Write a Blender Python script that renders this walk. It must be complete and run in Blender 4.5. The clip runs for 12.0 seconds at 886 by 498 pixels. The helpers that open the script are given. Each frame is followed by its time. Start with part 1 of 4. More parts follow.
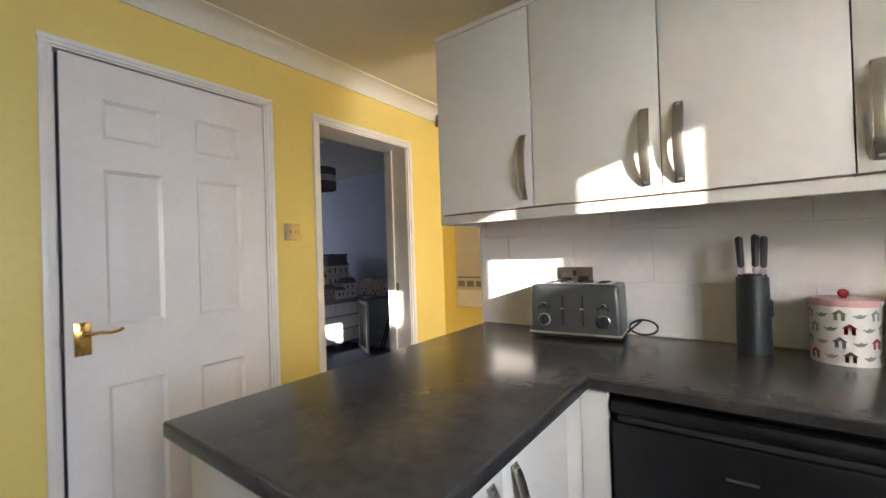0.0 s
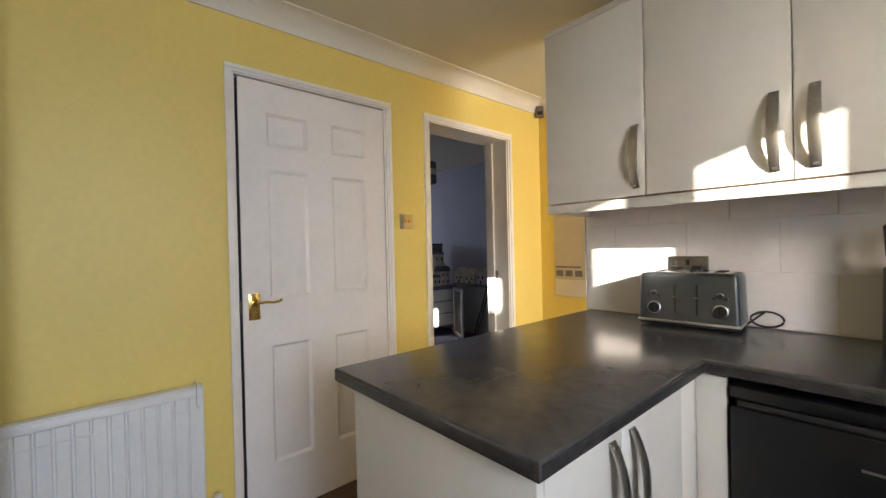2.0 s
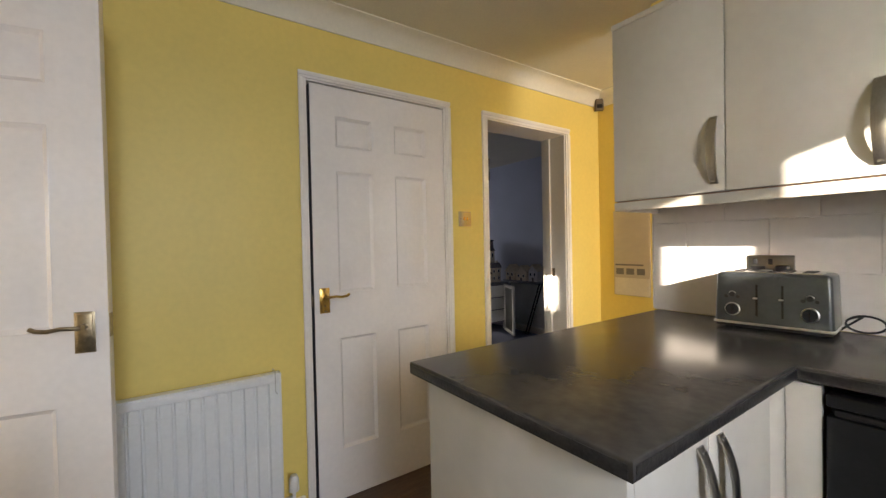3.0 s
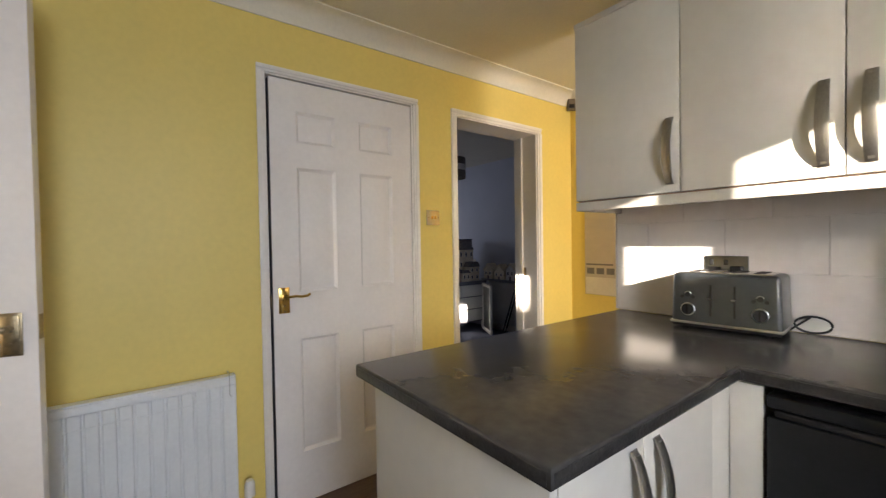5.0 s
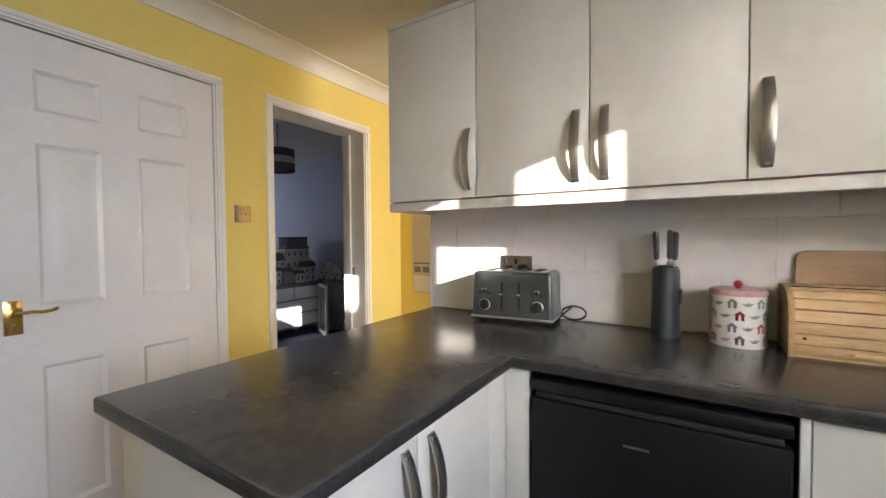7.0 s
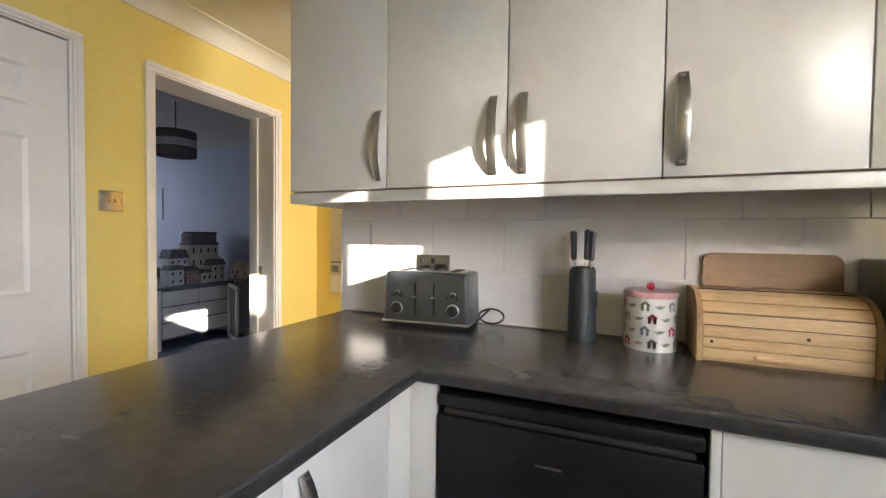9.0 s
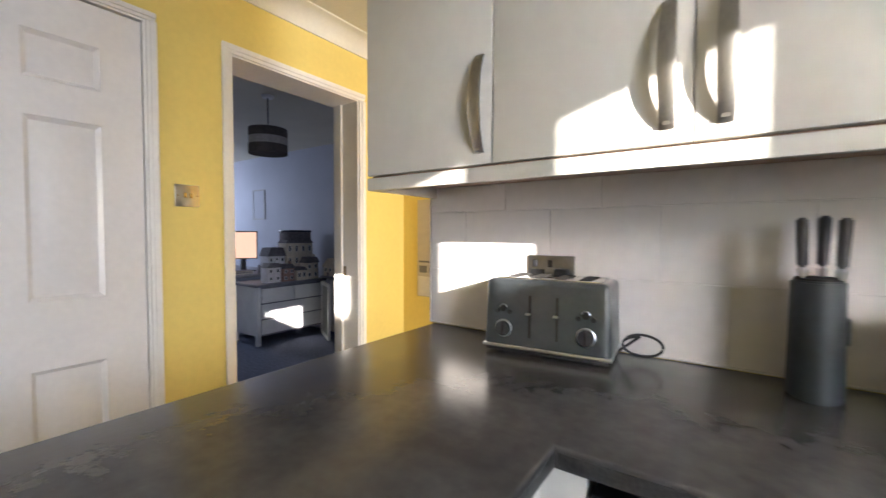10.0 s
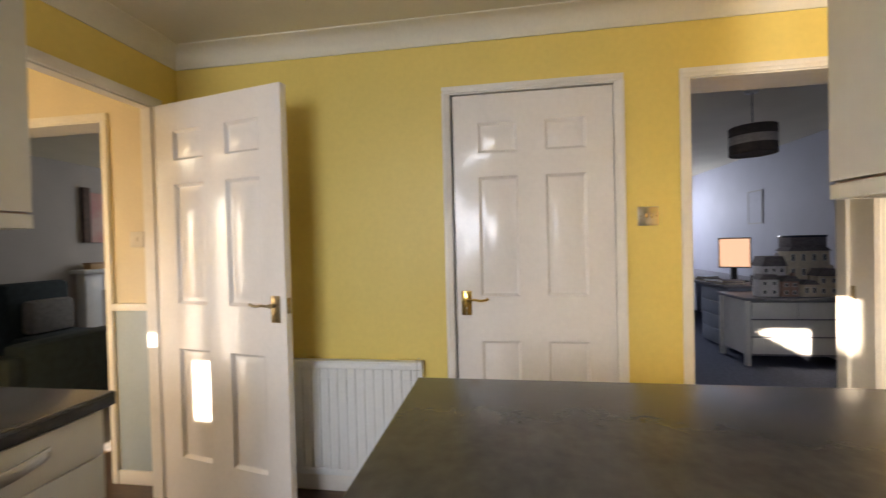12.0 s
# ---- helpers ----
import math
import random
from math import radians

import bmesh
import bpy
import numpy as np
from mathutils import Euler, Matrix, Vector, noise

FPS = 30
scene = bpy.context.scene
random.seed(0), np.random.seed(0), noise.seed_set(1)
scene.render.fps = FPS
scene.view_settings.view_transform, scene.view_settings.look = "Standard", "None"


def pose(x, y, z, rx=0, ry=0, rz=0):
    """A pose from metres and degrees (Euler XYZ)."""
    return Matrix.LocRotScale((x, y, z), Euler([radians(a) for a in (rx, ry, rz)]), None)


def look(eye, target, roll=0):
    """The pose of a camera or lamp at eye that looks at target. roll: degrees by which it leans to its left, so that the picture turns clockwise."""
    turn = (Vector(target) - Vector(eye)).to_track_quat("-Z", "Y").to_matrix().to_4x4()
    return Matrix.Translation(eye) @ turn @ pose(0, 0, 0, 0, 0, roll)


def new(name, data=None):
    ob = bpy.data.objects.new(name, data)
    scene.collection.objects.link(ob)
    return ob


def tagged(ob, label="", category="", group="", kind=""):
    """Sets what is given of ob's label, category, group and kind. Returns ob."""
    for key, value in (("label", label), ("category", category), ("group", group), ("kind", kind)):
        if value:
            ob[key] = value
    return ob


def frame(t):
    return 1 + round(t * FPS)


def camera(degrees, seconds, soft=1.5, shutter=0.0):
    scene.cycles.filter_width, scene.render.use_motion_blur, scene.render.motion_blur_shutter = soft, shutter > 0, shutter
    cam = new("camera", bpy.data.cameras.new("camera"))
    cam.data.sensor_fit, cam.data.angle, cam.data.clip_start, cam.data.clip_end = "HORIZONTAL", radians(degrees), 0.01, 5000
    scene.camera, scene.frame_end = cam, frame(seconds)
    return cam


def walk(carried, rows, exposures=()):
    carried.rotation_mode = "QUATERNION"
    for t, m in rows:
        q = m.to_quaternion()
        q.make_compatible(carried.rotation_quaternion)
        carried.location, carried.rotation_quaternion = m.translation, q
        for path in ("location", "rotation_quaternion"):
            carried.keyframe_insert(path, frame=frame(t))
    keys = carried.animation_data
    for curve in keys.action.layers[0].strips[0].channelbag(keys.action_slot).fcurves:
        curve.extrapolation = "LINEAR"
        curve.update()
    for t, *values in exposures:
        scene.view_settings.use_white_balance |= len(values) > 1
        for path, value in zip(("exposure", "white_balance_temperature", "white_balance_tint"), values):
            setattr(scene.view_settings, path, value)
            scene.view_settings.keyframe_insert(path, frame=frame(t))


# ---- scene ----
cam = camera(95.0, 12.0, soft=1.3, shutter=0.3)
EXPOSURE = [(0.0, 2.82, 6350, 13), (1.5, 2.85, 6500, 13), (3.0, 2.63, 7050, 13), (5.0, 2.70, 6850, 13), (6.5, 2.82, 6500, 13), (7.7, 2.82, 6400, 13),
            (9.5, 2.98, 6300, 13), (10.0, 3.04, 6200, 13), (11.0, 2.64, 7000, 13), (12.0, 2.86, 7450, 14)]
PATH = [
    (0, (0.045, 0.053, 1.251), (-1.148, 1.658, 1.267), -1.9),
    (0.5, (0.104, -0.038, 1.224), (-1.205, 1.473, 1.24), -1.9),
    (1, (0.112, -0.063, 1.224), (-1.264, 1.389, 1.228), -1.6),
    (1.5, (0.097, -0.08, 1.236), (-1.334, 1.317, 1.224), -1.4),
    (2, (0.065, -0.112, 1.235), (-1.44, 1.205, 1.221), -1.3),
    (2.5, (0.047, -0.152, 1.238), (-1.531, 1.076, 1.217), -1.3),
    (3, (0.038, -0.185, 1.244), (-1.605, 0.954, 1.215), -1.2),
    (3.2, (0.036, -0.197, 1.249), (-1.625, 0.916, 1.214), -1.2),
    (4.8, (0.073, -0.101, 1.241), (-1.561, 1.052, 1.205), -0.9),
    (5, (0.078, -0.084, 1.245), (-1.524, 1.112, 1.207), -0.9),
    (5.5, (0.09, -0.04, 1.247), (-1.411, 1.282, 1.201), -0.9),
    (6, (0.105, -0.002, 1.25), (-1.264, 1.454, 1.201), -0.7),
    (6.5, (0.13, 0.028, 1.254), (-1.096, 1.607, 1.197), -0.5),
    (7, (0.153, 0.052, 1.253), (-0.911, 1.745, 1.197), -0.4),
    (7.5, (0.182, 0.07, 1.258), (-0.718, 1.855, 1.196), -0.2),
    (7.7, (0.195, 0.086, 1.261), (-0.652, 1.897, 1.196), -0.3),
    (9.3, (0.114, 0.319, 1.232), (-0.659, 2.163, 1.176), 0.7),
    (9.5, (0.049, 0.399, 1.227), (-0.796, 2.21, 1.159), 0.4),
    (10, (-0.091, 0.549, 1.235), (-1.237, 2.186, 1.161), 0.2),
    (10.5, (-0.132, 0.643, 1.234), (-1.679, 1.909, 1.166), -0.2),
    (11, (-0.059, 0.69, 1.251), (-1.913, 1.437, 1.192), -0.8),
    (11.5, (0.036, 0.681, 1.27), (-1.954, 0.874, 1.228), -1.2),
    (12, (0.139, 0.634, 1.28), (-1.838, 0.337, 1.253), -1.4),
]
walk(cam, [(t, look(eye, target, roll)) for t, eye, target, roll in PATH], EXPOSURE)

# ---- world and sun ----
E_X = 1.70                                  # inner face of the east wall
SUN_WAY = Vector((-1.0, 0.61, -0.292)).normalized()
world = bpy.data.worlds.new("sky")
scene.world = world
world.use_nodes = True
wn = world.node_tree
sky = wn.nodes.new("ShaderNodeTexSky")
sky.sky_type, sky.sun_disc = "NISHITA", False
sky.sun_elevation = math.asin(-SUN_WAY.z)
sky.sun_rotation = math.atan2(-SUN_WAY.x, -SUN_WAY.y)
wn.links.new(sky.outputs[0], wn.nodes["Background"].inputs[0])
wn.nodes["Background"].inputs[1].default_value = 0.11
sun_data = bpy.data.lights.new("sun", "SUN")
sun_data.energy, sun_data.angle, sun_data.color = 5.0, radians(0.5), (1.0, 0.92, 0.80)
sun = new("sun", sun_data)
sun.matrix_world = look((8, -4, 6), Vector((8, -4, 6)) + SUN_WAY)


def sky_panel(name, eye, target, w, h, watts, color, spread=180):
    """An area lamp for the light of the sky; not all of them stand in an opening."""
    d = bpy.data.lights.new(name, "AREA")
    d.shape, d.size, d.size_y, d.energy, d.color = "RECTANGLE", w, h, watts, color
    d.spread = radians(spread)
    ob = new(name, d)
    ob.matrix_world = look(eye, target)
    return ob


sky_panel("window_light_kitchen", (E_X + 0.075, -0.21, 1.6), (0, -0.15, 0.95), 1.0, 1.0, 3.6, (0.68, 0.80, 1.0), 125)
# study daylight: its window is out of view and not built
sky_panel("window_light_study", (-7.94, 2.95, 1.6), (-5.6, 3.7, 0.5), 1.1, 1.1, 9.0, (0.68, 0.79, 1.0))
# added lamp that brightens the lounge; the wall behind it has no window
sky_panel("fill_light_lounge", (-5.9, -3.0, 1.5), (-4.5, -3.0, 1.2), 1.4, 1.2, 3.4, (0.84, 0.91, 1.0))
sky_panel("door_light_hall", (-0.60, -2.87, 1.17), (-0.60, 0.0, 1.17), 0.48, 1.55, 1.9, (1.0, 0.94, 0.85))
# unseen lamp added in the side passage to brighten the alcove
sky_panel("fill_light_lobby", (1.25, 2.25, 1.5), (-1.8, 2.25, 1.2), 0.6, 1.2, 7, (0.92, 0.95, 1.0))


# ---- materials ----
def mat(name, color, rough=0.5, metal=0.0, var=0.06, scale=6.0, fine=60.0, bump=0.0, bump_scale=80.0, coat=0.0, spec=0.5, second=None, stretch=None, rvar=0.0):
    """A surface with colour that varies at two scales, and fine relief."""
    m = bpy.data.materials.new(name)
    m.use_nodes = True
    nt = m.node_tree
    b = nt.nodes["Principled BSDF"]
    b.inputs["Roughness"].default_value, b.inputs["Metallic"].default_value = rough, metal
    b.inputs["Coat Weight"].default_value, b.inputs["Specular IOR Level"].default_value = coat, spec
    co = nt.nodes.new("ShaderNodeTexCoord")
    src = co.outputs["Object"]
    if stretch:
        mp = nt.nodes.new("ShaderNodeMapping")
        mp.inputs["Scale"].default_value = stretch
        nt.links.new(src, mp.inputs[0])
        src = mp.outputs[0]
    n1, n2 = nt.nodes.new("ShaderNodeTexNoise"), nt.nodes.new("ShaderNodeTexNoise")
    n1.inputs["Scale"].default_value, n2.inputs["Scale"].default_value = scale, fine
    n1.inputs["Detail"].default_value = 5
    nt.links.new(src, n1.inputs["Vector"])
    nt.links.new(src, n2.inputs["Vector"])
    mix = nt.nodes.new("ShaderNodeMix")
    mix.data_type = "FLOAT"
    mix.inputs[0].default_value = 0.4
    nt.links.new(n1.outputs["Fac"], mix.inputs[2])
    nt.links.new(n2.outputs["Fac"], mix.inputs[3])
    ramp = nt.nodes.new("ShaderNodeValToRGB")
    a = second or tuple(c * (1 - var * 2.2) for c in color)
    z = color if second else tuple(min(1, c * (1 + var)) for c in color)
    ramp.color_ramp.elements[0].position, ramp.color_ramp.elements[1].position = 0.34, 0.66
    ramp.color_ramp.elements[0].color, ramp.color_ramp.elements[1].color = (*a, 1), (*z, 1)
    nt.links.new(mix.outputs[0], ramp.inputs[0])
    nt.links.new(ramp.outputs[0], b.inputs["Base Color"])
    if rvar:
        mr = nt.nodes.new("ShaderNodeMapRange")
        mr.inputs[3].default_value, mr.inputs[4].default_value = rough - rvar, rough + rvar
        nt.links.new(n1.outputs["Fac"], mr.inputs[0])
        nt.links.new(mr.outputs[0], b.inputs["Roughness"])
    if bump:
        n3 = nt.nodes.new("ShaderNodeTexNoise")
        n3.inputs["Scale"].default_value, n3.inputs["Detail"].default_value = bump_scale, 4
        nt.links.new(src, n3.inputs["Vector"])
        bp = nt.nodes.new("ShaderNodeBump")
        bp.inputs["Strength"].default_value, bp.inputs["Distance"].default_value = bump, 0.004
        nt.links.new(n3.outputs["Fac"], bp.inputs["Height"])
        nt.links.new(bp.outputs[0], b.inputs["Normal"])
    return m


YELLOW = mat("yellow_paint", (0.81, 0.622, 0.175), 0.5, var=0.025, scale=1.6, fine=40, bump=0.06, bump_scale=220)
BEIGE = mat("cream_paint", (0.74, 0.63, 0.45), 0.6, var=0.03, scale=3, bump=0.1, bump_scale=150)
GREYWALL = mat("grey_wall_paint", (0.40, 0.385, 0.38), 0.65, var=0.04, scale=3, bump=0.1, bump_scale=150)
DADO = mat("grey_blue_paint", (0.40, 0.47, 0.52), 0.55, var=0.04, scale=4, bump=0.1)
LILAC = mat("pale_blue_paint", (0.43, 0.44, 0.52), 0.65, var=0.04, scale=2, bump=0.1, bump_scale=150)
CEIL = mat("ceiling_paint", (0.70, 0.65, 0.52), 0.75, var=0.03, scale=3, fine=90, bump=0.25, bump_scale=120)
COVE = mat("coving_paint", (0.75, 0.70, 0.58), 0.6, var=0.03, scale=4, bump=0.06)
GLOSS = mat("white_gloss_paint", (0.84, 0.79, 0.745), 0.22, var=0.025, scale=4, fine=50, bump=0.07, bump_scale=16, coat=0.3)
TRIM = mat("white_trim_paint", (0.84, 0.79, 0.725), 0.3, var=0.03, scale=6, bump=0.08, bump_scale=40)
CAB = mat("cream_gloss_laminate", (0.66, 0.63, 0.57), 0.32, var=0.02, scale=3, fine=30, bump=0.015, bump_scale=14, coat=0.5)
CARC = mat("cabinet_board", (0.66, 0.60, 0.52), 0.5, var=0.04, scale=8)
UNDER = mat("pink_chipboard", (0.50, 0.34, 0.26), 0.7, var=0.12, scale=30, fine=200)
WORK = mat("slate_laminate", (0.074, 0.069, 0.066), 0.23, var=0.3, scale=9, fine=34, spec=0.40, second=(0.046, 0.043, 0.042), rvar=0.05, bump=0.05, bump_scale=85)
EDGE = mat("worktop_edge", (0.045, 0.042, 0.040), 0.36, var=0.3, scale=30, fine=160, spec=0.3, bump=0.3, bump_scale=120, second=(0.018, 0.017, 0.017))
CAB.node_tree.nodes["Principled BSDF"].inputs["Coat Roughness"].default_value = 0.14
TILE = mat("grey_cream_tile", (0.80, 0.755, 0.72), 0.20, var=0.03, scale=4, fine=25, bump=0.04, bump_scale=14, coat=0.3)
GROUT = mat("grout", (0.80, 0.76, 0.73), 0.8, var=0.06, scale=30)
STEEL = mat("brushed_nickel", (0.50, 0.48, 0.45), 0.32, 1.0, var=0.08, scale=8, fine=200, bump=0.08, bump_scale=60, stretch=(40, 40, 1))
CHROME = mat("chrome", (0.76, 0.77, 0.79), 0.28, 1.0, var=0.03)
BRASS = mat("polished_brass", (0.78, 0.52, 0.16), 0.18, 1.0, var=0.1, scale=20)
SATIN = mat("polished_nickel", (0.56, 0.49, 0.37), 0.28, 1.0, var=0.05, scale=20)
OLDBRASS = mat("dull_brass", (0.36, 0.28, 0.17), 0.36, 1.0, var=0.15, scale=30)
BLACK = mat("black_appliance", (0.007, 0.007, 0.008), 0.33, spec=0.3, var=0.2, scale=10, bump=0.05, bump_scale=200)
RUBBER = mat("black_plastic", (0.02, 0.02, 0.022), 0.45, var=0.2, scale=30)
TOASTER = mat("dark_grey_enamel", (0.082, 0.094, 0.104), 0.28, 0.55, var=0.08, scale=12, coat=0.3)
TOASTSIDE = mat("toaster_steel", (0.74, 0.74, 0.75), 0.12, 1.0, var=0.05, scale=10)
BLOCK = mat("knife_block_plastic", (0.018, 0.024, 0.029), 0.45, var=0.15, scale=20, bump=0.08)
RADI = mat("radiator_enamel", (0.80, 0.80, 0.78), 0.32, var=0.03, scale=6)
PINE = mat("pine_wood", (0.70, 0.48, 0.26), 0.45, var=0.1, scale=4, fine=16, bump=0.12, bump_scale=30, second=(0.58, 0.37, 0.18), stretch=(2, 14, 14))
PINEEND = mat("pine_cheek", (0.50, 0.33, 0.16), 0.5, var=0.1, scale=8, second=(0.36, 0.22, 0.10), stretch=(14, 2, 14))
BOARD = mat("bamboo_board", (0.32, 0.20, 0.11), 0.55, var=0.1, scale=4, fine=30, second=(0.25, 0.15, 0.08), stretch=(2, 14, 14), bump=0.06)
KNOTSHADE = mat("wood_knot_and_seam_shade", (0.16, 0.08, 0.035), 0.6, var=0.3, scale=60)
GAP = mat("dark_gap", (0.015, 0.012, 0.01), 0.9, var=0.1)
WHITEENAMEL = mat("white_enamel", (0.80, 0.77, 0.72), 0.25, var=0.03, scale=12, coat=0.3)
PINK = mat("pink_enamel", (0.60, 0.33, 0.32), 0.3, var=0.05, scale=15, coat=0.3)
RED = mat("red_enamel", (0.62, 0.05, 0.07), 0.3, var=0.08, scale=25)
GREEN = mat("sage_enamel", (0.24, 0.27, 0.17), 0.35, var=0.08, scale=25)
GREY = mat("grey_enamel", (0.30, 0.33, 0.32), 0.35, var=0.08, scale=25)
FLOORW = mat("dark_wood_floor", (0.13, 0.075, 0.045), 0.4, var=0.25, scale=5, fine=40, second=(0.065, 0.038, 0.024), stretch=(14, 2, 14), bump=0.12)
CARPET = mat("blue_grey_carpet", (0.10, 0.12, 0.19), 0.95, var=0.2, scale=40, fine=300, bump=0.5, bump_scale=300)
LCARPET = mat("taupe_carpet", (0.20, 0.18, 0.17), 0.95, var=0.15, scale=40, fine=300, bump=0.5, bump_scale=300)
PAPER = mat("paper", (0.70, 0.64, 0.55), 0.7, var=0.04, scale=9)
PHOTO = mat("faded_photo", (0.56, 0.48, 0.38), 0.6, var=0.1, scale=5, fine=14, second=(0.50, 0.43, 0.35), stretch=(1, 1, 2))
INK = mat("grey_ink", (0.20, 0.18, 0.17), 0.7, var=0.1)
FABRIC = mat("dark_lampshade", (0.075, 0.06, 0.055), 0.85, var=0.15, scale=30, fine=200)
BAND = mat("silver_band", (0.30, 0.28, 0.27), 0.6, var=0.1, scale=30)
CHEST = mat("white_painted_pine", (0.82, 0.81, 0.79), 0.4, var=0.04, scale=6)
TOPGREY = mat("grey_top_and_gap_shade", (0.22, 0.22, 0.25), 0.5, var=0.1, scale=8)
DUSK = mat("blue_grey_furniture", (0.30, 0.34, 0.42), 0.5, var=0.06, scale=8)
HOUSEA = mat("doll_house_cream", (0.68, 0.60, 0.48), 0.7, var=0.08, scale=30)
HOUSEB = mat("doll_house_white", (0.70, 0.68, 0.70), 0.7, var=0.08, scale=30)
HOUSEC = mat("doll_house_brick", (0.42, 0.27, 0.22), 0.7, var=0.12, scale=60)
ROOF = mat("doll_house_roof", (0.17, 0.15, 0.16), 0.8, var=0.15, scale=60)
PANE = mat("dark_pane", (0.05, 0.06, 0.08), 0.15, var=0.1)
SOFA = mat("dark_teal_fabric", (0.025, 0.04, 0.05), 0.9, var=0.15, scale=20, fine=200, bump=0.2, bump_scale=200)
CUSHION = mat("grey_fabric", (0.20, 0.20, 0.21), 0.9, var=0.15, scale=20, fine=200, bump=0.2, bump_scale=200)
MANTEL = mat("white_fireplace", (0.70, 0.74, 0.80), 0.4, var=0.04, scale=6)
CANVAS = mat("dark_canvas_edge", (0.10, 0.06, 0.05), 0.7, var=0.2, scale=20)
PINKART = mat("pink_art", (0.60, 0.26, 0.28), 0.7, var=0.2, scale=5, second=(0.62, 0.50, 0.48))
BRICK = mat("sun_blocker_render", (0.36, 0.31, 0.27), 0.9, var=0.12, scale=5, bump=0.3)
GROUND = mat("garden_ground", (0.14, 0.14, 0.09), 0.95, var=0.25, scale=2, fine=30, bump=0.4)
SOCKET = mat("dark_chrome", (0.30, 0.30, 0.31), 0.30, 1.0, var=0.06, scale=20)
STEELBOX = mat("grey_steel", (0.32, 0.31, 0.29), 0.35, 0.7, var=0.06, scale=6)
COPPER = mat("white_pipe", (0.74, 0.72, 0.68), 0.35, var=0.04, scale=20)
BULB = mat("sensor_plastic", (0.16, 0.12, 0.08), 0.5, var=0.12, scale=30)

SCREEN = bpy.data.materials.new("lit_screen")
SCREEN.use_nodes = True
_b = SCREEN.node_tree.nodes["Principled BSDF"]
_b.inputs["Base Color"].default_value = (0.05, 0.04, 0.04, 1)
_b.inputs["Emission Color"].default_value = (1.0, 0.60, 0.42, 1)
_b.inputs["Emission Strength"].default_value = 0.15
GLASS = bpy.data.materials.new("window_glass")
GLASS.use_nodes = True
_b = GLASS.node_tree.nodes["Principled BSDF"]
_b.inputs["Transmission Weight"].default_value, _b.inputs["Roughness"].default_value = 1.0, 0.0
_b.inputs["IOR"].default_value = 1.45


# ---- building helpers ----
def box(bm, x0, x1, y0, y1, z0, z1, bevel=0.0):
    """A box between two corners, with its edges rounded by bevel."""
    m = Matrix.Translation(((x0 + x1) / 2, (y0 + y1) / 2, (z0 + z1) / 2)) @ Matrix.Diagonal((abs(x1 - x0), abs(y1 - y0), abs(z1 - z0), 1))
    vs = bmesh.ops.create_cube(bm, size=1, matrix=m)["verts"]
    if bevel:
        es = list({e for v in vs for e in v.link_edges})
        bmesh.ops.bevel(bm, geom=es, offset=bevel, segments=2, affect="EDGES", profile=0.5)
    return bm


def cyl(bm, r0, r1, h, at, axis="z", seg=24, caps=True):
    rot = {"z": pose(0, 0, 0), "x": pose(0, 0, 0, 0, 90, 0), "y": pose(0, 0, 0, -90, 0, 0)}[axis]
    bmesh.ops.create_cone(bm, cap_ends=caps, segments=seg, radius1=r0, radius2=r1, depth=h, matrix=Matrix.Translation(at) @ rot @ Matrix.Translation((0, 0, h / 2)))
    return bm


def tube(bm, pts, r, seg=8, closed=False):
    """A round bar along the points."""
    pts = [Vector(p) for p in pts]
    rings = []
    n = len(pts)
    for i, p in enumerate(pts):
        a, b = pts[(i - 1) % n if closed else max(i - 1, 0)], pts[(i + 1) % n if closed else min(i + 1, n - 1)]
        d = (b - a).normalized()
        u = d.cross(Vector((0, 0, 1)) if abs(d.z) < 0.95 else Vector((1, 0, 0))).normalized()
        w = d.cross(u)
        rings.append([bm.verts.new(p + r * (math.cos(k * math.tau / seg) * u + math.sin(k * math.tau / seg) * w)) for k in range(seg)])
    for i in range(n if closed else n - 1):
        s, e = rings[i], rings[(i + 1) % n]
        for k in range(seg):
            bm.faces.new((s[k], s[(k + 1) % seg], e[(k + 1) % seg], e[k]))
    if not closed:
        bm.faces.new(rings[0][::-1])
        bm.faces.new(rings[-1])
    return bm


def prism(bm, outline, lo, hi, put):
    """A solid whose outline (a, b) is drawn from lo to hi; put(a, b, c) gives the place."""
    p, q = [[bm.verts.new(put(a, b, c)) for a, b in outline] for c in (lo, hi)]
    n = len(outline)
    for i in range(n):
        bm.faces.new((p[i], p[(i + 1) % n], q[(i + 1) % n], q[i]))
    bm.faces.new(p[::-1])
    bm.faces.new(q)
    bmesh.ops.recalc_face_normals(bm, faces=bm.faces[:])
    return bm


def link(name, bm, material, smooth=True):
    me = bpy.data.meshes.new(name)
    bm.to_mesh(me)
    bm.free()
    me.materials.append(material)
    if smooth:
        for p in me.polygons:
            p.use_smooth = True
        me.set_sharp_from_angle(angle=radians(35))
    return new(name, me)


def part(name, bm, material, parent, label=""):
    """One mesh under a thing or a part."""
    ob = link(name, bm, material)
    ob.parent = parent
    ob.matrix_parent_inverse = parent.matrix_world.inverted() if parent.parent is None else (parent.parent.matrix_world @ parent.matrix_parent_inverse).inverted()
    return tagged(ob, label=label)


def thing(name, label, category, at=(0, 0, 0), group="", kind=""):
    """An Empty at the base of a thing; its parts are built in world places."""
    ob = new(name)
    ob.empty_display_size = 0.05
    ob.matrix_world = Matrix.Translation(at)
    bpy.context.view_layer.update()
    return tagged(ob, label, category, group, kind)


def structure(name, bm, material, label, category):
    return tagged(link(name, bm, material), label, category, kind="structure")


B = bmesh.new


def place(bm, m):
    bmesh.ops.transform(bm, matrix=m, verts=bm.verts[:])
    return bm

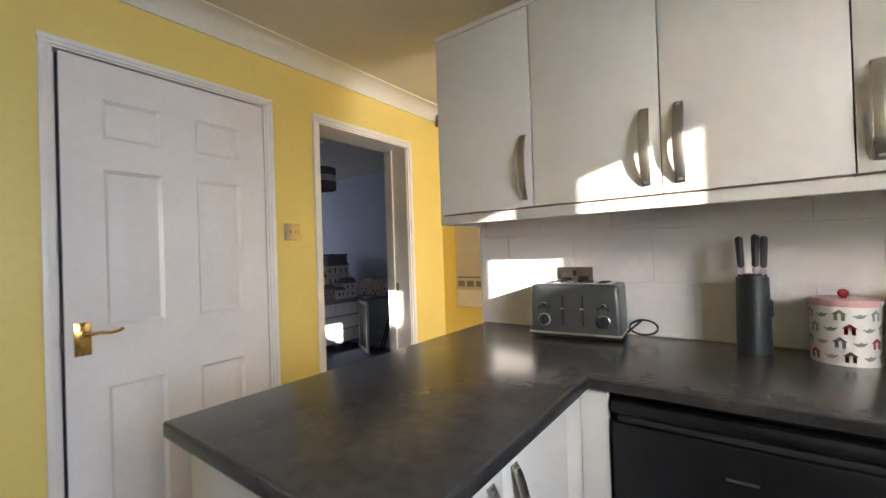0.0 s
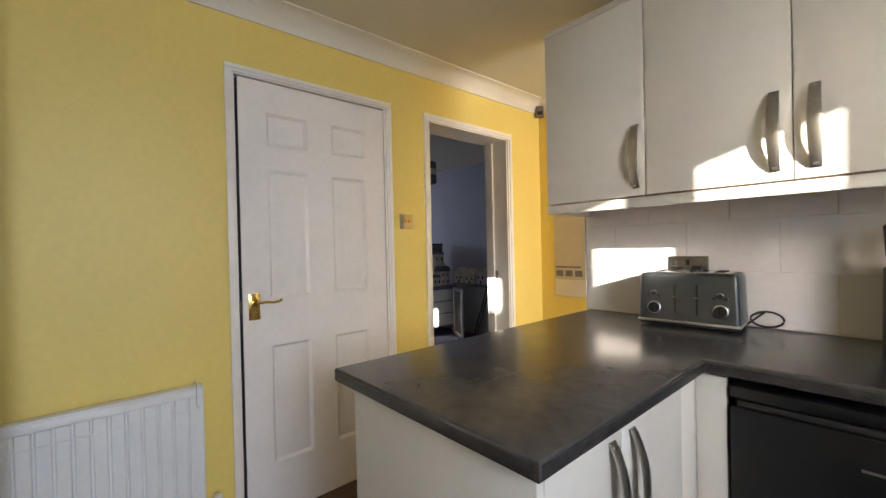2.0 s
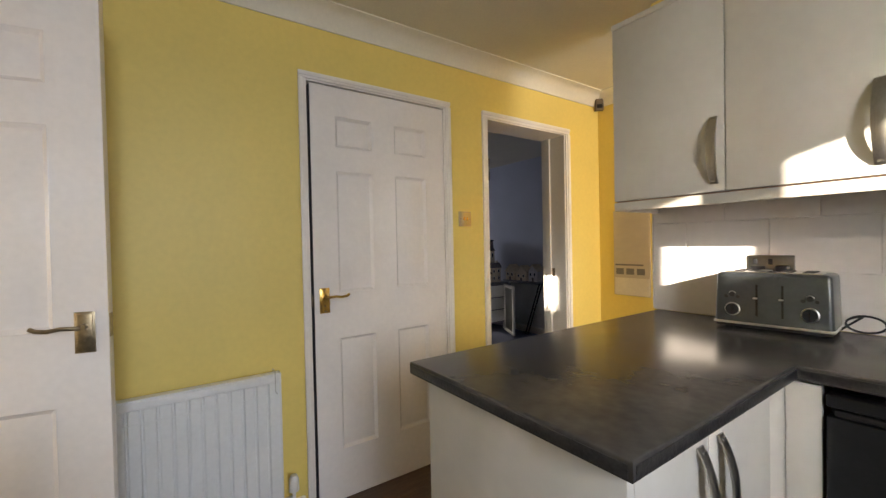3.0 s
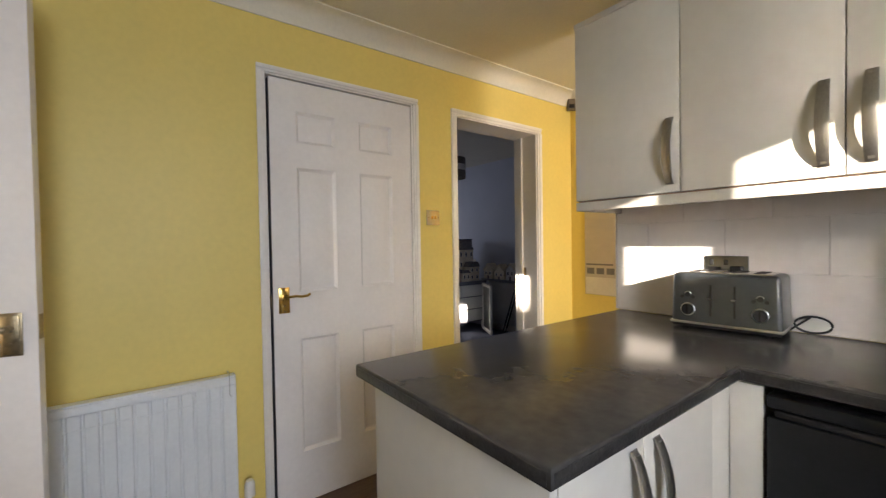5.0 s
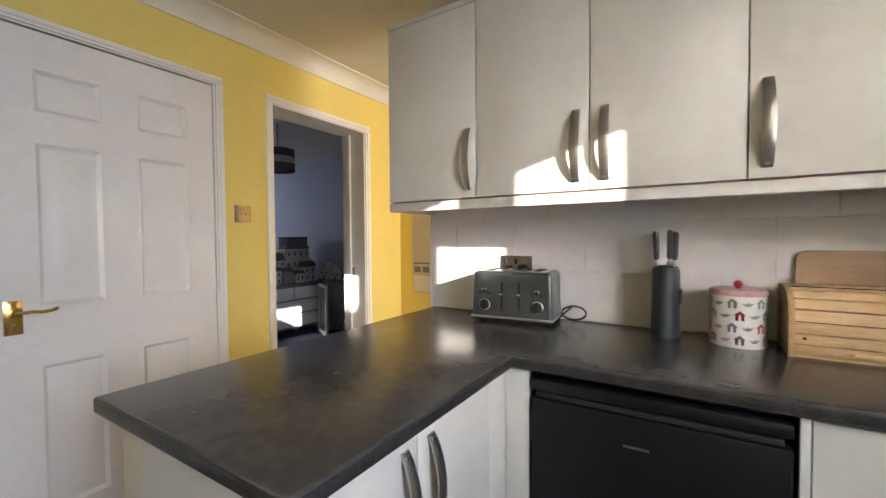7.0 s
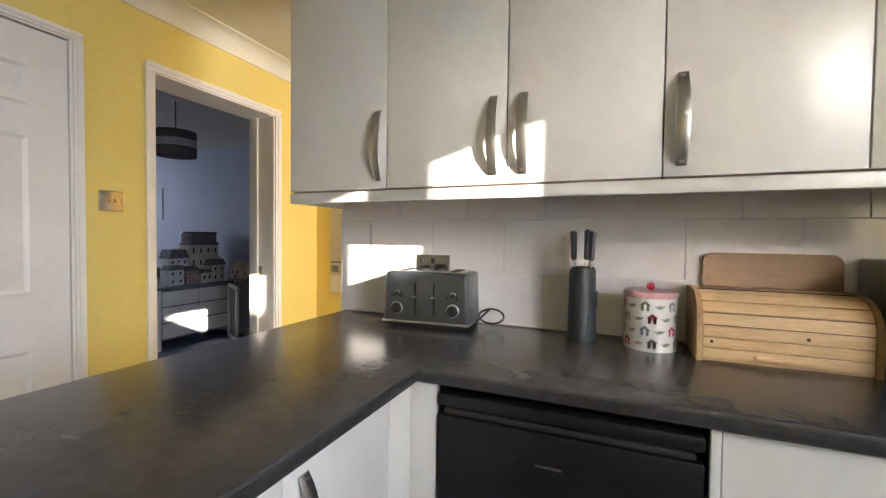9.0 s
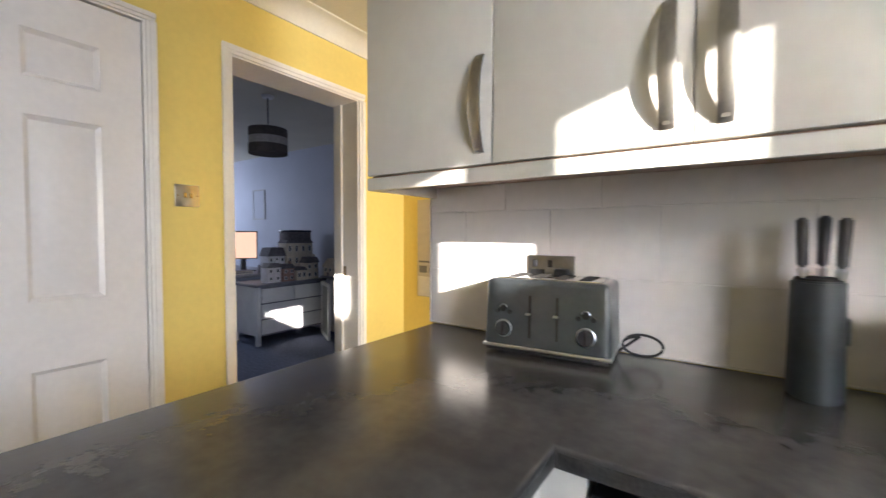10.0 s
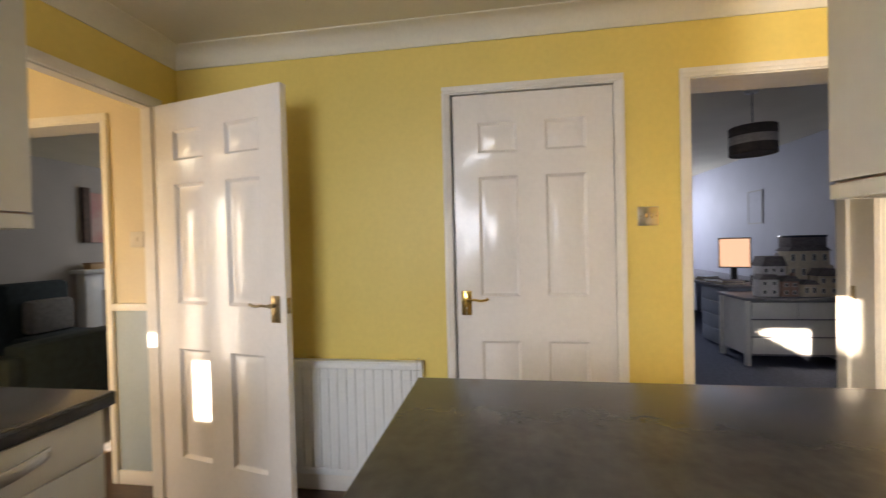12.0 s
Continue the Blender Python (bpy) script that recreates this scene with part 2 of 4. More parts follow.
# ---- the plan ----
WX, NY, TY, SY = -1.87, 2.63, 1.757, -1.13       # west, north, tiled and south wall faces
CZ = 2.36                                        # ceiling
W_T, T, HX = 0.21, 0.06, -1.80                              # wall thicknesses, and the hall wall's face
D1 = (0.384, 1.159, 2.014)                       # door 1: lining's inner edges and head
D2 = (1.490, 2.218, 2.003)                       # doorway 2
DS = (-1.695, -0.955, 2.006)                     # doorway to the hall
DL = (-2.62, -1.545, 1.992)                      # doorway from the hall to the lounge


def wall_along_y(bm, x0, x1, y0, y1, z1, holes):
    y = y0
    for a, b, lo, hi in sorted(holes):
        box(bm, x0, x1, y, a, 0, z1)
        box(bm, x0, x1, a, b, hi, z1)
        if lo > 0:
            box(bm, x0, x1, a, b, 0, lo)
        y = b
    return box(bm, x0, x1, y, y1, 0, z1)


def wall_along_x(bm, y0, y1, x0, x1, z1, holes):
    x = x0
    for a, b, lo, hi in sorted(holes):
        box(bm, x, a, y0, y1, 0, z1)
        box(bm, a, b, y0, y1, hi, z1)
        if lo > 0:
            box(bm, a, b, y0, y1, 0, lo)
        x = b
    return box(bm, x, x1, y0, y1, 0, z1)


LT = 0.028                                       # lining thickness
wall_west = structure("wall_west", wall_along_y(B(), WX - 0.10, WX, SY - T, NY + 0.1, CZ, [(D1[0] - LT, D1[1] + LT, 0, D1[2] + LT), (D2[0] - LT, D2[1] + LT, 0, D2[2] + LT)]), YELLOW, "yellow painted kitchen wall with two doorways", "wall")
structure("wall_study_east", wall_along_y(B(), WX - W_T, WX - 0.103, 0.3, 3.95, CZ, [(D2[0] - LT, D2[1] + LT, 0, D2[2] + LT)]), LILAC, "pale blue painted wall behind the kitchen", "wall")
structure("wall_north", box(B(), WX, E_X + T, NY, NY + T, 0, CZ), YELLOW, "yellow painted end wall of the alcove", "wall")
structure("wall_tiled", box(B(), -0.985, E_X, TY, TY + 0.12, 0, CZ), YELLOW, "yellow painted wall behind the cabinets", "wall")
structure("wall_south", wall_along_x(B(), SY - T, SY, WX, E_X + T, CZ, [(DS[0] - LT, DS[1] + LT, 0, DS[2] + LT)]), YELLOW, "yellow painted wall with the hall doorway", "wall")
WIN = (-0.75, 0.350, 1.05, 2.150)
structure("wall_east", wall_along_y(B(), E_X, E_X + 0.12, SY, NY, CZ, [WIN, (1.93, 2.58, 0.9, 2.1)]), YELLOW, "yellow painted window wall", "wall")
structure("floor", box(B(), -2.1, 2.0, -3.4, 2.8, -0.1, 0), FLOORW, "dark brown wooden floor", "floor")
structure("ceiling", box(B(), WX - 0.1, E_X + 0.2, SY - T, NY + 0.1, CZ, CZ + 0.1), CEIL, "warm white painted ceiling", "ceiling")


# window: frame, mullion and panes
win = thing("window_1", "white framed casement kitchen window", "window", (E_X + 0.1, -0.19, 1.05), kind="structure")
bm = B()
for a, b, lo, hi in ((WIN[0], WIN[1], 1.05, 1.10), (WIN[0], WIN[1], 2.118, 2.150), (WIN[0], -0.69, 1.10, 2.118), (0.322, WIN[1], 1.10, 2.118), (-0.062, 0.080, 1.10, 2.118)):
    box(bm, E_X + 0.080, E_X + 0.100, a, b, lo, hi)
part("window_frame", bm, TRIM, win)
for a, b in ((-0.69, -0.062), (0.080, 0.322)):
    g = part("pane", box(B(), E_X + 0.088, E_X + 0.092, a, b, 1.10, 2.118), GLASS, win)
    g.visible_shadow = False
part("window_sill", box(B(), E_X - 0.02, E_X + 0.06, WIN[0], WIN[1], 1.03, 1.052, 0.004), TRIM, win)

# outdoors: ground to the horizon, and an unseen wall added to shape the sun's beam
structure("ground", box(B(), -150, 150, -150, 150, -0.4, -0.15), GROUND, "garden ground", "ground")
structure("sun_blocker", prism(B(), [(-4.2, -0.15), (1.0, -0.15), (1.0, 3.02), (-2.58, 3.02), (-4.2, 3.90)], 6.0, 6.3, lambda a, b, c: (c, a, b)), BRICK, "unseen plain wall added to cut the sun's beam", "wall")


def coving(name, a, b, way, s=0.095):
    """A concave plaster coving along a wall from a to b; way points from the wall into the room."""
    a, b, way = Vector(a), Vector(b), Vector(way)
    out = [(0, 0), (0, -s), (0.008, -s)]
    out += [(0.008 + (s - 0.016) * (1 - math.cos(k * math.pi / 16)), -s + 0.004 + (s - 0.012) * math.sin(k * math.pi / 16)) for k in range(9)]
    out += [(s, -0.006), (s, 0)]
    return structure(name, prism(B(), out, 0, 1, lambda p, q, c: a.lerp(b, c) + way * p + Vector((0, 0, q))), COVE, "white plaster coving under the ceiling", "coving")


coving("trim", (WX, SY, CZ), (WX, NY, CZ), (1, 0, 0))
coving("trim", (WX, SY, CZ), (E_X, SY, CZ), (0, 1, 0))
coving("trim", (WX, NY, CZ), (E_X, NY, CZ), (0, -1, 0))
coving("trim", (E_X, SY, CZ), (E_X, TY, CZ), (-1, 0, 0))
coving("trim", (-0.62, TY, CZ), (E_X, TY, CZ), (0, -1, 0))


# ---- doorways and doors ----
def frame_y(name, label, x_front, x_back, y0, y1, head, wid=0.05, both=False, top=0.045):
    """Lining and architraves of a doorway in a wall along y."""
    t = thing(name, label, "door frame", (x_front, (y0 + y1) / 2, 0), kind="structure")
    bm = B()
    box(bm, x_back, x_front, y0 - LT, y0, 0, head)
    box(bm, x_back, x_front, y1, y1 + LT, 0, head)
    box(bm, x_back, x_front, y0 - LT, y1 + LT, head, head + LT)
    part("lining", bm, TRIM, t)
    for x, s in ((x_front, 1), (x_back, -1)) if both else ((x_front, 1),):
        for nm, args in (("architrave", (y0 - wid, y0 - 0.006, 0, head + 0.006)), ("architrave", (y1 + 0.006, y1 + wid, 0, head + 0.006)), ("architrave", (y0 - wid, y1 + wid, head + 0.006, head + top))):
            a0, a1, lo, hi = args
            bm = B()
            box(bm, x + s * 0.001, x + s * 0.011, a0 + 0.002, a1, lo, hi, 0.002)
            if hi > head + 0.01:
                box(bm, x + s * 0.0108, x + s * 0.017, a0, a1, (lo + hi) / 2 - 0.004, hi + 0.001, 0.003)
            else:
                step = (a0, (a0 + a1) / 2 + 0.004) if a0 < y0 else ((a0 + a1) / 2 - 0.004, a1 + 0.002)
                box(bm, x + s * 0.0108, x + s * 0.017, *step, lo, hi, 0.003)
            part(nm, bm, TRIM, t)
    return t


def six_panel(bm, w, h, t):
    """A moulded six-panel leaf: x 0..w, y 0..t, z 0..h."""
    xs = [0, 0.154 * w, 0.415 * w, 0.578 * w, 0.842 * w, w]
    zs = [0, 0.24, 0.79, 1.005, 1.600, 1.71, 1.865, h]
    for y, flip in ((0, False), (t, True)):
        vs = [[bm.verts.new((x, y, z)) for z in zs] for x in xs]
        wells = []
        for i in range(5):
            for j in range(7):
                q = (vs[i][j], vs[i + 1][j], vs[i + 1][j + 1], vs[i][j + 1])
                f = bm.faces.new(q[::-1] if flip else q)
                if i in (1, 3) and j in (1, 3, 5):
                    wells.append(f)
        for f in wells:
            f.normal_update()
            for thick, deep in ((0.003, 0.002), (0.014, -0.014), (0.005, 0.0), (0.026, 0.012)):
                bmesh.ops.inset_region(bm, faces=[f], thickness=thick, depth=deep, use_even_offset=True)
    for a, b in (((0, 0), (w, 0)), ((w, 0), (w, h)), ((w, h), (0, h)), ((0, h), (0, 0))):
        bm.faces.new([bm.verts.new(p) for p in ((a[0], 0, a[1]), (a[0], t, a[1]), (b[0], t, b[1]), (b[0], 0, b[1]))])
    return bm


def lever_handle(parent, m, metal, way=1):
    """A lever on a stepped back plate; the plate lies in local x-z, the lever points along way * x, -y is outwards."""
    bm = box(B(), -0.0245, 0.0245, -0.005, 0, -0.060, 0.060, 0.002)
    box(bm, -0.0195, 0.0195, -0.009, -0.004, -0.055, 0.055, 0.003)
    bmesh.ops.transform(bm, matrix=m, verts=bm.verts[:])
    plate = part("back_plate", bm, metal, parent)
    bm = cyl(B(), 0.011, 0.009, 0.03, (0, -0.036, 0.018), "y", 16)
    tube(bm, [(0, -0.036, 0.018), (way * 0.014, -0.044, 0.019), (way * 0.04, -0.046, 0.021), (way * 0.07, -0.045, 0.016), (way * 0.095, -0.044, 0.019), (way * 0.108, -0.042, 0.026)], 0.006, 10)
    bmesh.ops.transform(bm, matrix=m, verts=bm.verts[:])
    part("lever", bm, metal, parent)
    bm = B()
    for z in (-0.05, 0.05):
        cyl(bm, 0.004, 0.003, 0.003, (0, -0.0115, z), "y", 10)
    cyl(bm, 0.004, 0.004, 0.003, (0, -0.0115, -0.025), "y", 10)
    bmesh.ops.transform(bm, matrix=m, verts=bm.verts[:])
    part("screw", bm, OLDBRASS, parent)
    return plate


frame_y("door_frame_1", "white painted door frame round the closed door", WX, WX - W_T, D1[0], D1[1], D1[2], wid=0.040, top=0.036)
door1 = thing("door_1", "white gloss six-panel door, pulled to, brass lever", "door", (WX, 0.77, 0), kind="structure")
AJAR = Matrix.Translation((WX - 0.006, D1[1] - 0.004, 0)) @ pose(0, 0, 0, 0, 0, 0.5) @ Matrix.Translation((-WX + 0.006, 0.004 - D1[1], 0))
m = AJAR @ Matrix.Translation((WX - 0.006, D1[0] + 0.014, 0.006)) @ pose(0, 0, 0, 0, 0, 90)
bm = six_panel(B(), 0.757, 2.000, 0.036)
bmesh.ops.transform(bm, matrix=m, verts=bm.verts[:])
part("leaf", bm, GLOSS, door1)
lever_handle(door1, AJAR @ Matrix.Translation((WX - 0.006, D1[0] + 0.062, 0.982)) @ pose(0, 0, 0, 0, 0, 90), BRASS, 1)
# black strip added so that the gap beside the leaf looks shaded
part("gap_strip", place(box(B(), WX - 0.040, WX - 0.008, D1[0] + 0.0105, D1[0] + 0.0135, 0.008, D1[2] - 0.012), AJAR), RUBBER, door1, "black strip added to darken the gap along the edge")
part("stop", box(B(), WX - 0.075, WX - 0.050, D1[0] + 0.0005, D1[0] + 0.022, 0, D1[2] - 0.002), TRIM, door1)
part("latch", place(box(B(), WX - 0.032, WX - 0.014, D1[0] + 0.007, D1[0] + 0.0104, 0.955, 1.01), AJAR), OLDBRASS, door1)

frame_y("door_frame_2", "white painted frame of the open study doorway", WX, WX - W_T, D2[0], D2[1], D2[2], both=True)
stop = B()
box(stop, WX - 0.165, WX - 0.13, D2[1] - 0.013, D2[1] - 0.0005, 0, D2[2])
box(stop, WX - 0.165, WX - 0.13, D2[0] + 0.0005, D2[0] + 0.013, 0, D2[2])
structure("door_stop", stop, TRIM, "white painted door stop in the study doorway", "door stop")
structure("strike_plate", box(B(), WX - 0.125, WX - 0.10, D2[1] - 0.003, D2[1] - 0.0005, 0.98, 1.04, 0.001), OLDBRASS, "dull brass strike plate in the doorway", "strike plate")

# hall doorway in the south wall, and its open leaf
fs = thing("door_frame_3", "white painted frame of the hall doorway", "door frame", (-1.34, SY, 0), kind="structure")
bm = B()
box(bm, DS[0] - LT, DS[0], SY - T, SY, 0, DS[2])
box(bm, DS[1], DS[1] + LT, SY - T, SY, 0, DS[2])
box(bm, DS[0] - LT, DS[1] + LT, SY - T, SY, DS[2], DS[2] + LT)
part("lining", bm, TRIM, fs)
for a, b, lo, hi in ((DS[0] - 0.055, DS[0] - 0.006, 0, DS[2] + 0.006), (DS[1] + 0.006, DS[1] + 0.055, 0, DS[2] + 0.006), (DS[0] - 0.055, DS[1] + 0.055, DS[2] + 0.006, DS[2] + 0.055)):
    part("architrave", box(B(), a, b, SY + 0.001, SY + 0.017, lo, hi, 0.004), TRIM, fs)
door2 = thing("door_2", "white gloss six-panel door, standing wide open", "door", (-1.70, SY + 0.02, 0), kind="structure")
LEAF = Matrix.Translation((-1.675, -1.088, 0.006)) @ pose(0, 0, 0, 0, 0, 78.6)
bm = six_panel(B(), 0.784, 1.998, 0.036)
bmesh.ops.transform(bm, matrix=LEAF, verts=bm.verts[:])
part("leaf", bm, GLOSS, door2)
lever_handle(door2, LEAF @ Matrix.Translation((0.784 - 0.055, 0, 1.0)), OLDBRASS, -1)
bm = box(B(), 0.783, 0.786, 0.006, 0.030, 0.98, 1.05)
bmesh.ops.transform(bm, matrix=LEAF, verts=bm.verts[:])
part("latch", bm, OLDBRASS, door2)

# ---- hall and lounge, seen through the doorway ----
structure("wall_hall_west", wall_along_y(B(), WX - 0.10, HX, -3.4, SY - T, CZ, [(DL[0] - LT, DL[1] + LT, 0, DL[2] + LT)]), BEIGE, "cream painted hall wall", "wall")
structure("wall_hall_south", wall_along_x(B(), -2.95, -2.85, HX, 0.6, CZ, [(-0.85, -0.35, 0.35, 1.98)]), BEIGE, "cream painted hall wall", "wall")
# out of view; holes cut to shape sun patches on the open door and dado
structure("wall_hall_east", wall_along_y(B(), 0.5, 0.6, -2.85, SY - T, CZ, [(-2.60, -2.48, 1.43, 1.525), (-2.245, -1.89, 1.07, 1.385), (-1.83, -1.35, 1.1, 1.95)]), BEIGE, "unseen cream hall end wall, its holes shaping the sun patches", "wall")
structure("ceiling_hall", box(B(), WX - 0.1, 0.6, -3.4, SY - T, CZ, CZ + 0.1), CEIL, "white painted hall ceiling", "ceiling")
structure("wall_dado", box(B(), HX + 0.0005, HX + 0.004, DL[1] + 0.06, SY - T, 0.075, 0.955), DADO, "grey-blue painted lower hall wall", "wall")
structure("dado_rail", box(B(), HX + 0.0005, HX + 0.022, DL[1] + 0.055, SY - T, 0.955, 0.995, 0.006), TRIM, "white dado rail along the hall wall", "rail")
structure("baseboard", box(B(), HX + 0.0005, HX + 0.016, DL[1] + 0.055, SY - T, 0, 0.075, 0.004), TRIM, "white skirting board in the hall", "skirting")
frame_y("door_frame_4", "white painted frame of the lounge doorway", HX, WX - 0.10, DL[0], DL[1], DL[2])
structure("wall_lounge_south", box(B(), -6.0, WX - 0.1, -4.6, -4.5, 0, CZ), GREYWALL, "grey painted lounge wall", "wall")
structure("wall_lounge_west", box(B(), -6.1, -6.0, -4.6, 0.3, 0, CZ), GREYWALL, "grey painted lounge wall", "wall")
structure("wall_lounge_north", box(B(), -8.0, WX - W_T, 0.2, 0.3, 0, CZ), GREYWALL, "grey painted lounge wall", "wall")
structure("wall_lounge_east", box(B(), WX - 0.14, WX - 0.103, -4.5, DL[0] - LT, 0, CZ), GREYWALL, "grey painted lounge wall", "wall")
structure("wall_lounge_corner", box(B(), WX - 0.14, WX - 0.103, DL[1] + LT, 0.2, 0, CZ), GREYWALL, "grey painted lounge wall", "wall")
structure("floor_lounge", box(B(), -6.1, -2.1, -4.6, 0.3, -0.1, 0), LCARPET, "taupe lounge carpet", "floor")
structure("ceiling_lounge", box(B(), -6.1, WX - 0.1, -4.6, 0.3, CZ, CZ + 0.1), CEIL, "white painted lounge ceiling", "ceiling")

# ---- study, seen through doorway 2 ----
structure("wall_study_north", box(B(), -8.0, WX - 0.1, 3.95, 4.05, 0, CZ), LILAC, "pale blue painted study wall", "wall")
structure("wall_study_west", box(B(), -8.1, -8.0, 0.3, 4.05, 0, CZ), LILAC, "pale blue painted study wall", "wall")
structure("floor_study", box(B(), -8.1, -2.1, 0.3, 4.05, -0.1, 0.0), CARPET, "dark blue-grey study carpet", "floor")
structure("ceiling_study", box(B(), -8.1, WX - 0.1, 0.3, 4.05, CZ, CZ + 0.1), CEIL, "white painted study ceiling", "ceiling")


# ---- kitchen: cabinets ----
def bow_handle(m, parent, length=0.235, w=0.031, out=0.031):
    """A broad bowed strap handle: length along local z, bowing to -y."""
    bm = B()
    n, rows = 14, []
    for i in range(n + 1):
        u = i / n
        z = (u - 0.5) * length
        y = -out * math.sin(u * math.pi) ** 0.75 - 0.002
        hw = w / 2 * (0.80 + 0.20 * math.sin(u * math.pi))
        rows.append([bm.verts.new((sx * hw, yy, z)) for sx, yy in ((-1, y), (-0.5, y - 0.0022), (0.5, y - 0.0022), (1, y), (1, y + 0.004), (-1, y + 0.004))])
    for a, b in zip(rows, rows[1:]):
        for k in range(6):
            bm.faces.new((a[k], a[(k + 1) % 6], b[(k + 1) % 6], b[k]))
    bm.faces.new(rows[0][::-1])
    bm.faces.new(rows[-1])
    for z in (-length / 2 + 0.012, length / 2 - 0.012):
        box(bm, -0.006, 0.006, -0.012, 0, z - 0.006, z + 0.006)
    bmesh.ops.recalc_face_normals(bm, faces=bm.faces[:])
    bmesh.ops.transform(bm, matrix=m, verts=bm.verts[:])
    return part("handle", bm, STEEL, parent, "brushed nickel bow handle")


FY = 1.415                                       # front of the wall cabinets' doors
CB, CT = 1.404, 2.128                            # their bottom and top


def wall_unit(edges, handles, label, y_front=FY, y_wall=TY - 0.003, sgn=1):
    """A wall cabinet with one or two slab doors; sgn -1 faces the other way."""
    t = thing("wall_cabinet", label, "cabinet", ((edges[0] + edges[-1]) / 2, y_wall, CB), "wall cabinets")
    y0, y1 = sorted((y_front + sgn * 0.021, y_wall))
    bm = box(B(), edges[0] + 0.001, edges[-1] - 0.001, y0, y1, CB + 0.002, CT)
    part("carcass", bm, CARC, t)
    u0, u1 = sorted((y_front + sgn * 0.021, y_wall))
    part("base_board", box(B(), edges[0] + 0.002, edges[-1] - 0.002, u0, u1, CB - 0.004, CB + 0.001), UNDER, t, "pinkish unpainted cabinet underside")
    for (a, b), hx in zip(zip(edges, edges[1:]), handles):
        d0, d1 = sorted((y_front, y_front + sgn * 0.019))
        d = part("door", box(B(), a + 0.0016, b - 0.0016, d0, d1, CB + 0.001, CT, 0.0018), CAB, t)
        if hx is not None:
            bow_handle(Matrix.Translation((hx, y_front, 1.549)) @ pose(0, 0, 0, 0, 0, 0 if sgn > 0 else 180), d)
    return t


wall_unit((-0.974, -0.556), (-0.590,), "single cream gloss wall cabinet at the end")
wall_unit((-0.556, -0.146, 0.264), (-0.188, -0.098), "double cream gloss wall cabinet above the toaster")
wall_unit((0.264, 0.668, 1.072), (0.305, 1.030), "double cream gloss wall cabinet above the bread bin")
wall_unit((1.072, 1.60), (1.11,), "single cream gloss wall cabinet by the window wall")


pel = thing("pelmet", "cream gloss light pelmet under the wall cabinets", "cabinet trim", (0.3, FY, 1.363))
part("front_board", box(B(), -0.974, 1.60, FY + 0.001, FY + 0.020, 1.363, 1.3985, 0.0015), CAB, pel)
part("return_board", box(B(), -0.974, -0.956, FY + 0.0205, TY - 0.004, 1.363, 1.3985, 0.0015), CAB, pel)
bm = box(B(), -0.976, 1.60, FY - 0.002, FY + 0.02, CT + 0.001, CT + 0.024, 0.002)
cor = thing("cornice", "cream cornice board above the wall cabinets", "cabinet trim", (0.3, FY, CT))
part("front_board", bm, CAB, cor)
part("return_board", box(B(), -0.976, -0.955, FY + 0.021, TY - 0.004, CT + 0.001, CT + 0.024, 0.002), CAB, cor)

# ---- kitchen: peninsula and worktop ----
WL, WR, WE, WI, WZ = -0.966, -0.300, 0.388, 1.150, 0.910
bm = B()
prism(bm, [(WL, WE), (WR, WE), (WR, WI), (E_X - 0.004, WI), (E_X - 0.004, TY - 0.010), (WL, TY - 0.010)], WZ - 0.038, WZ, lambda a, b, c: (a, b, c))
es = [e for e in bm.edges if abs(e.verts[0].co.z - e.verts[1].co.z) < 1e-6]
bmesh.ops.bevel(bm, geom=es, offset=0.007, segments=3, affect="EDGES", profile=0.5)
worktop = thing("worktop", "dark slate-look laminate L-shaped kitchen worktop", "worktop", (-0.6, 1.0, WZ - 0.038))
part("board", bm, WORK, worktop)
for x0, x1, y0, y1 in ((WL + 0.008, WR - 0.008, WE - 0.0015, WE + 0.002), (WR - 0.002, WR + 0.0015, WE + 0.008, WI - 0.006), (WR + 0.006, E_X - 0.01, WI - 0.0015, WI + 0.002), (WL - 0.0015, WL + 0.002, WE + 0.008, TY - 0.02)):
    part("edging", box(B(), x0, x1, y0, y1, WZ - 0.031, WZ - 0.0085, 0.0008), EDGE, worktop, "rough dark edging strip")

penin = thing("base_cabinet", "white two-door peninsula base cabinet with bow handles", "cabinet", (-0.63, 0.8, 0), "base cabinets")
part("carcass", box(B(), -0.905, -0.352, 0.445, 1.745, 0.14, WZ - 0.039), CARC, penin)
part("end_panel", box(B(), -0.925, -0.332, 0.424, 0.444, 0.0, WZ - 0.039, 0.0015), CAB, penin)
part("back_panel", box(B(), -0.926, -0.906, 0.445, 1.745, 0.0, WZ - 0.039, 0.0015), CAB, penin)
part("plinth", box(B(), -0.40, -0.384, 0.445, 1.745, 0, 0.139), CARC, penin)
for a, b, hy in ((0.446, 0.718, 0.676), (0.721, 1.060, 0.768)):
    d = part("door", box(B(), -0.351, -0.332, a, b, 0.145, WZ - 0.046, 0.0018), CAB, penin)
    bow_handle(Matrix.Translation((-0.332, hy, 0.715)) @ pose(0, 0, 0, 0, 0, 90), d)
post = thing("corner_post", "white corner filler post beside the fridge", "cabinet trim", (-0.29, 1.18, 0))
part("filler", box(B(), -0.332, -0.258, 1.171, 1.190, 0.145, WZ - 0.046, 0.0018), CAB, post)
part("side_filler", box(B(), -0.351, -0.333, 1.063, 1.190, 0.145, WZ - 0.046, 0.0018), CAB, post)

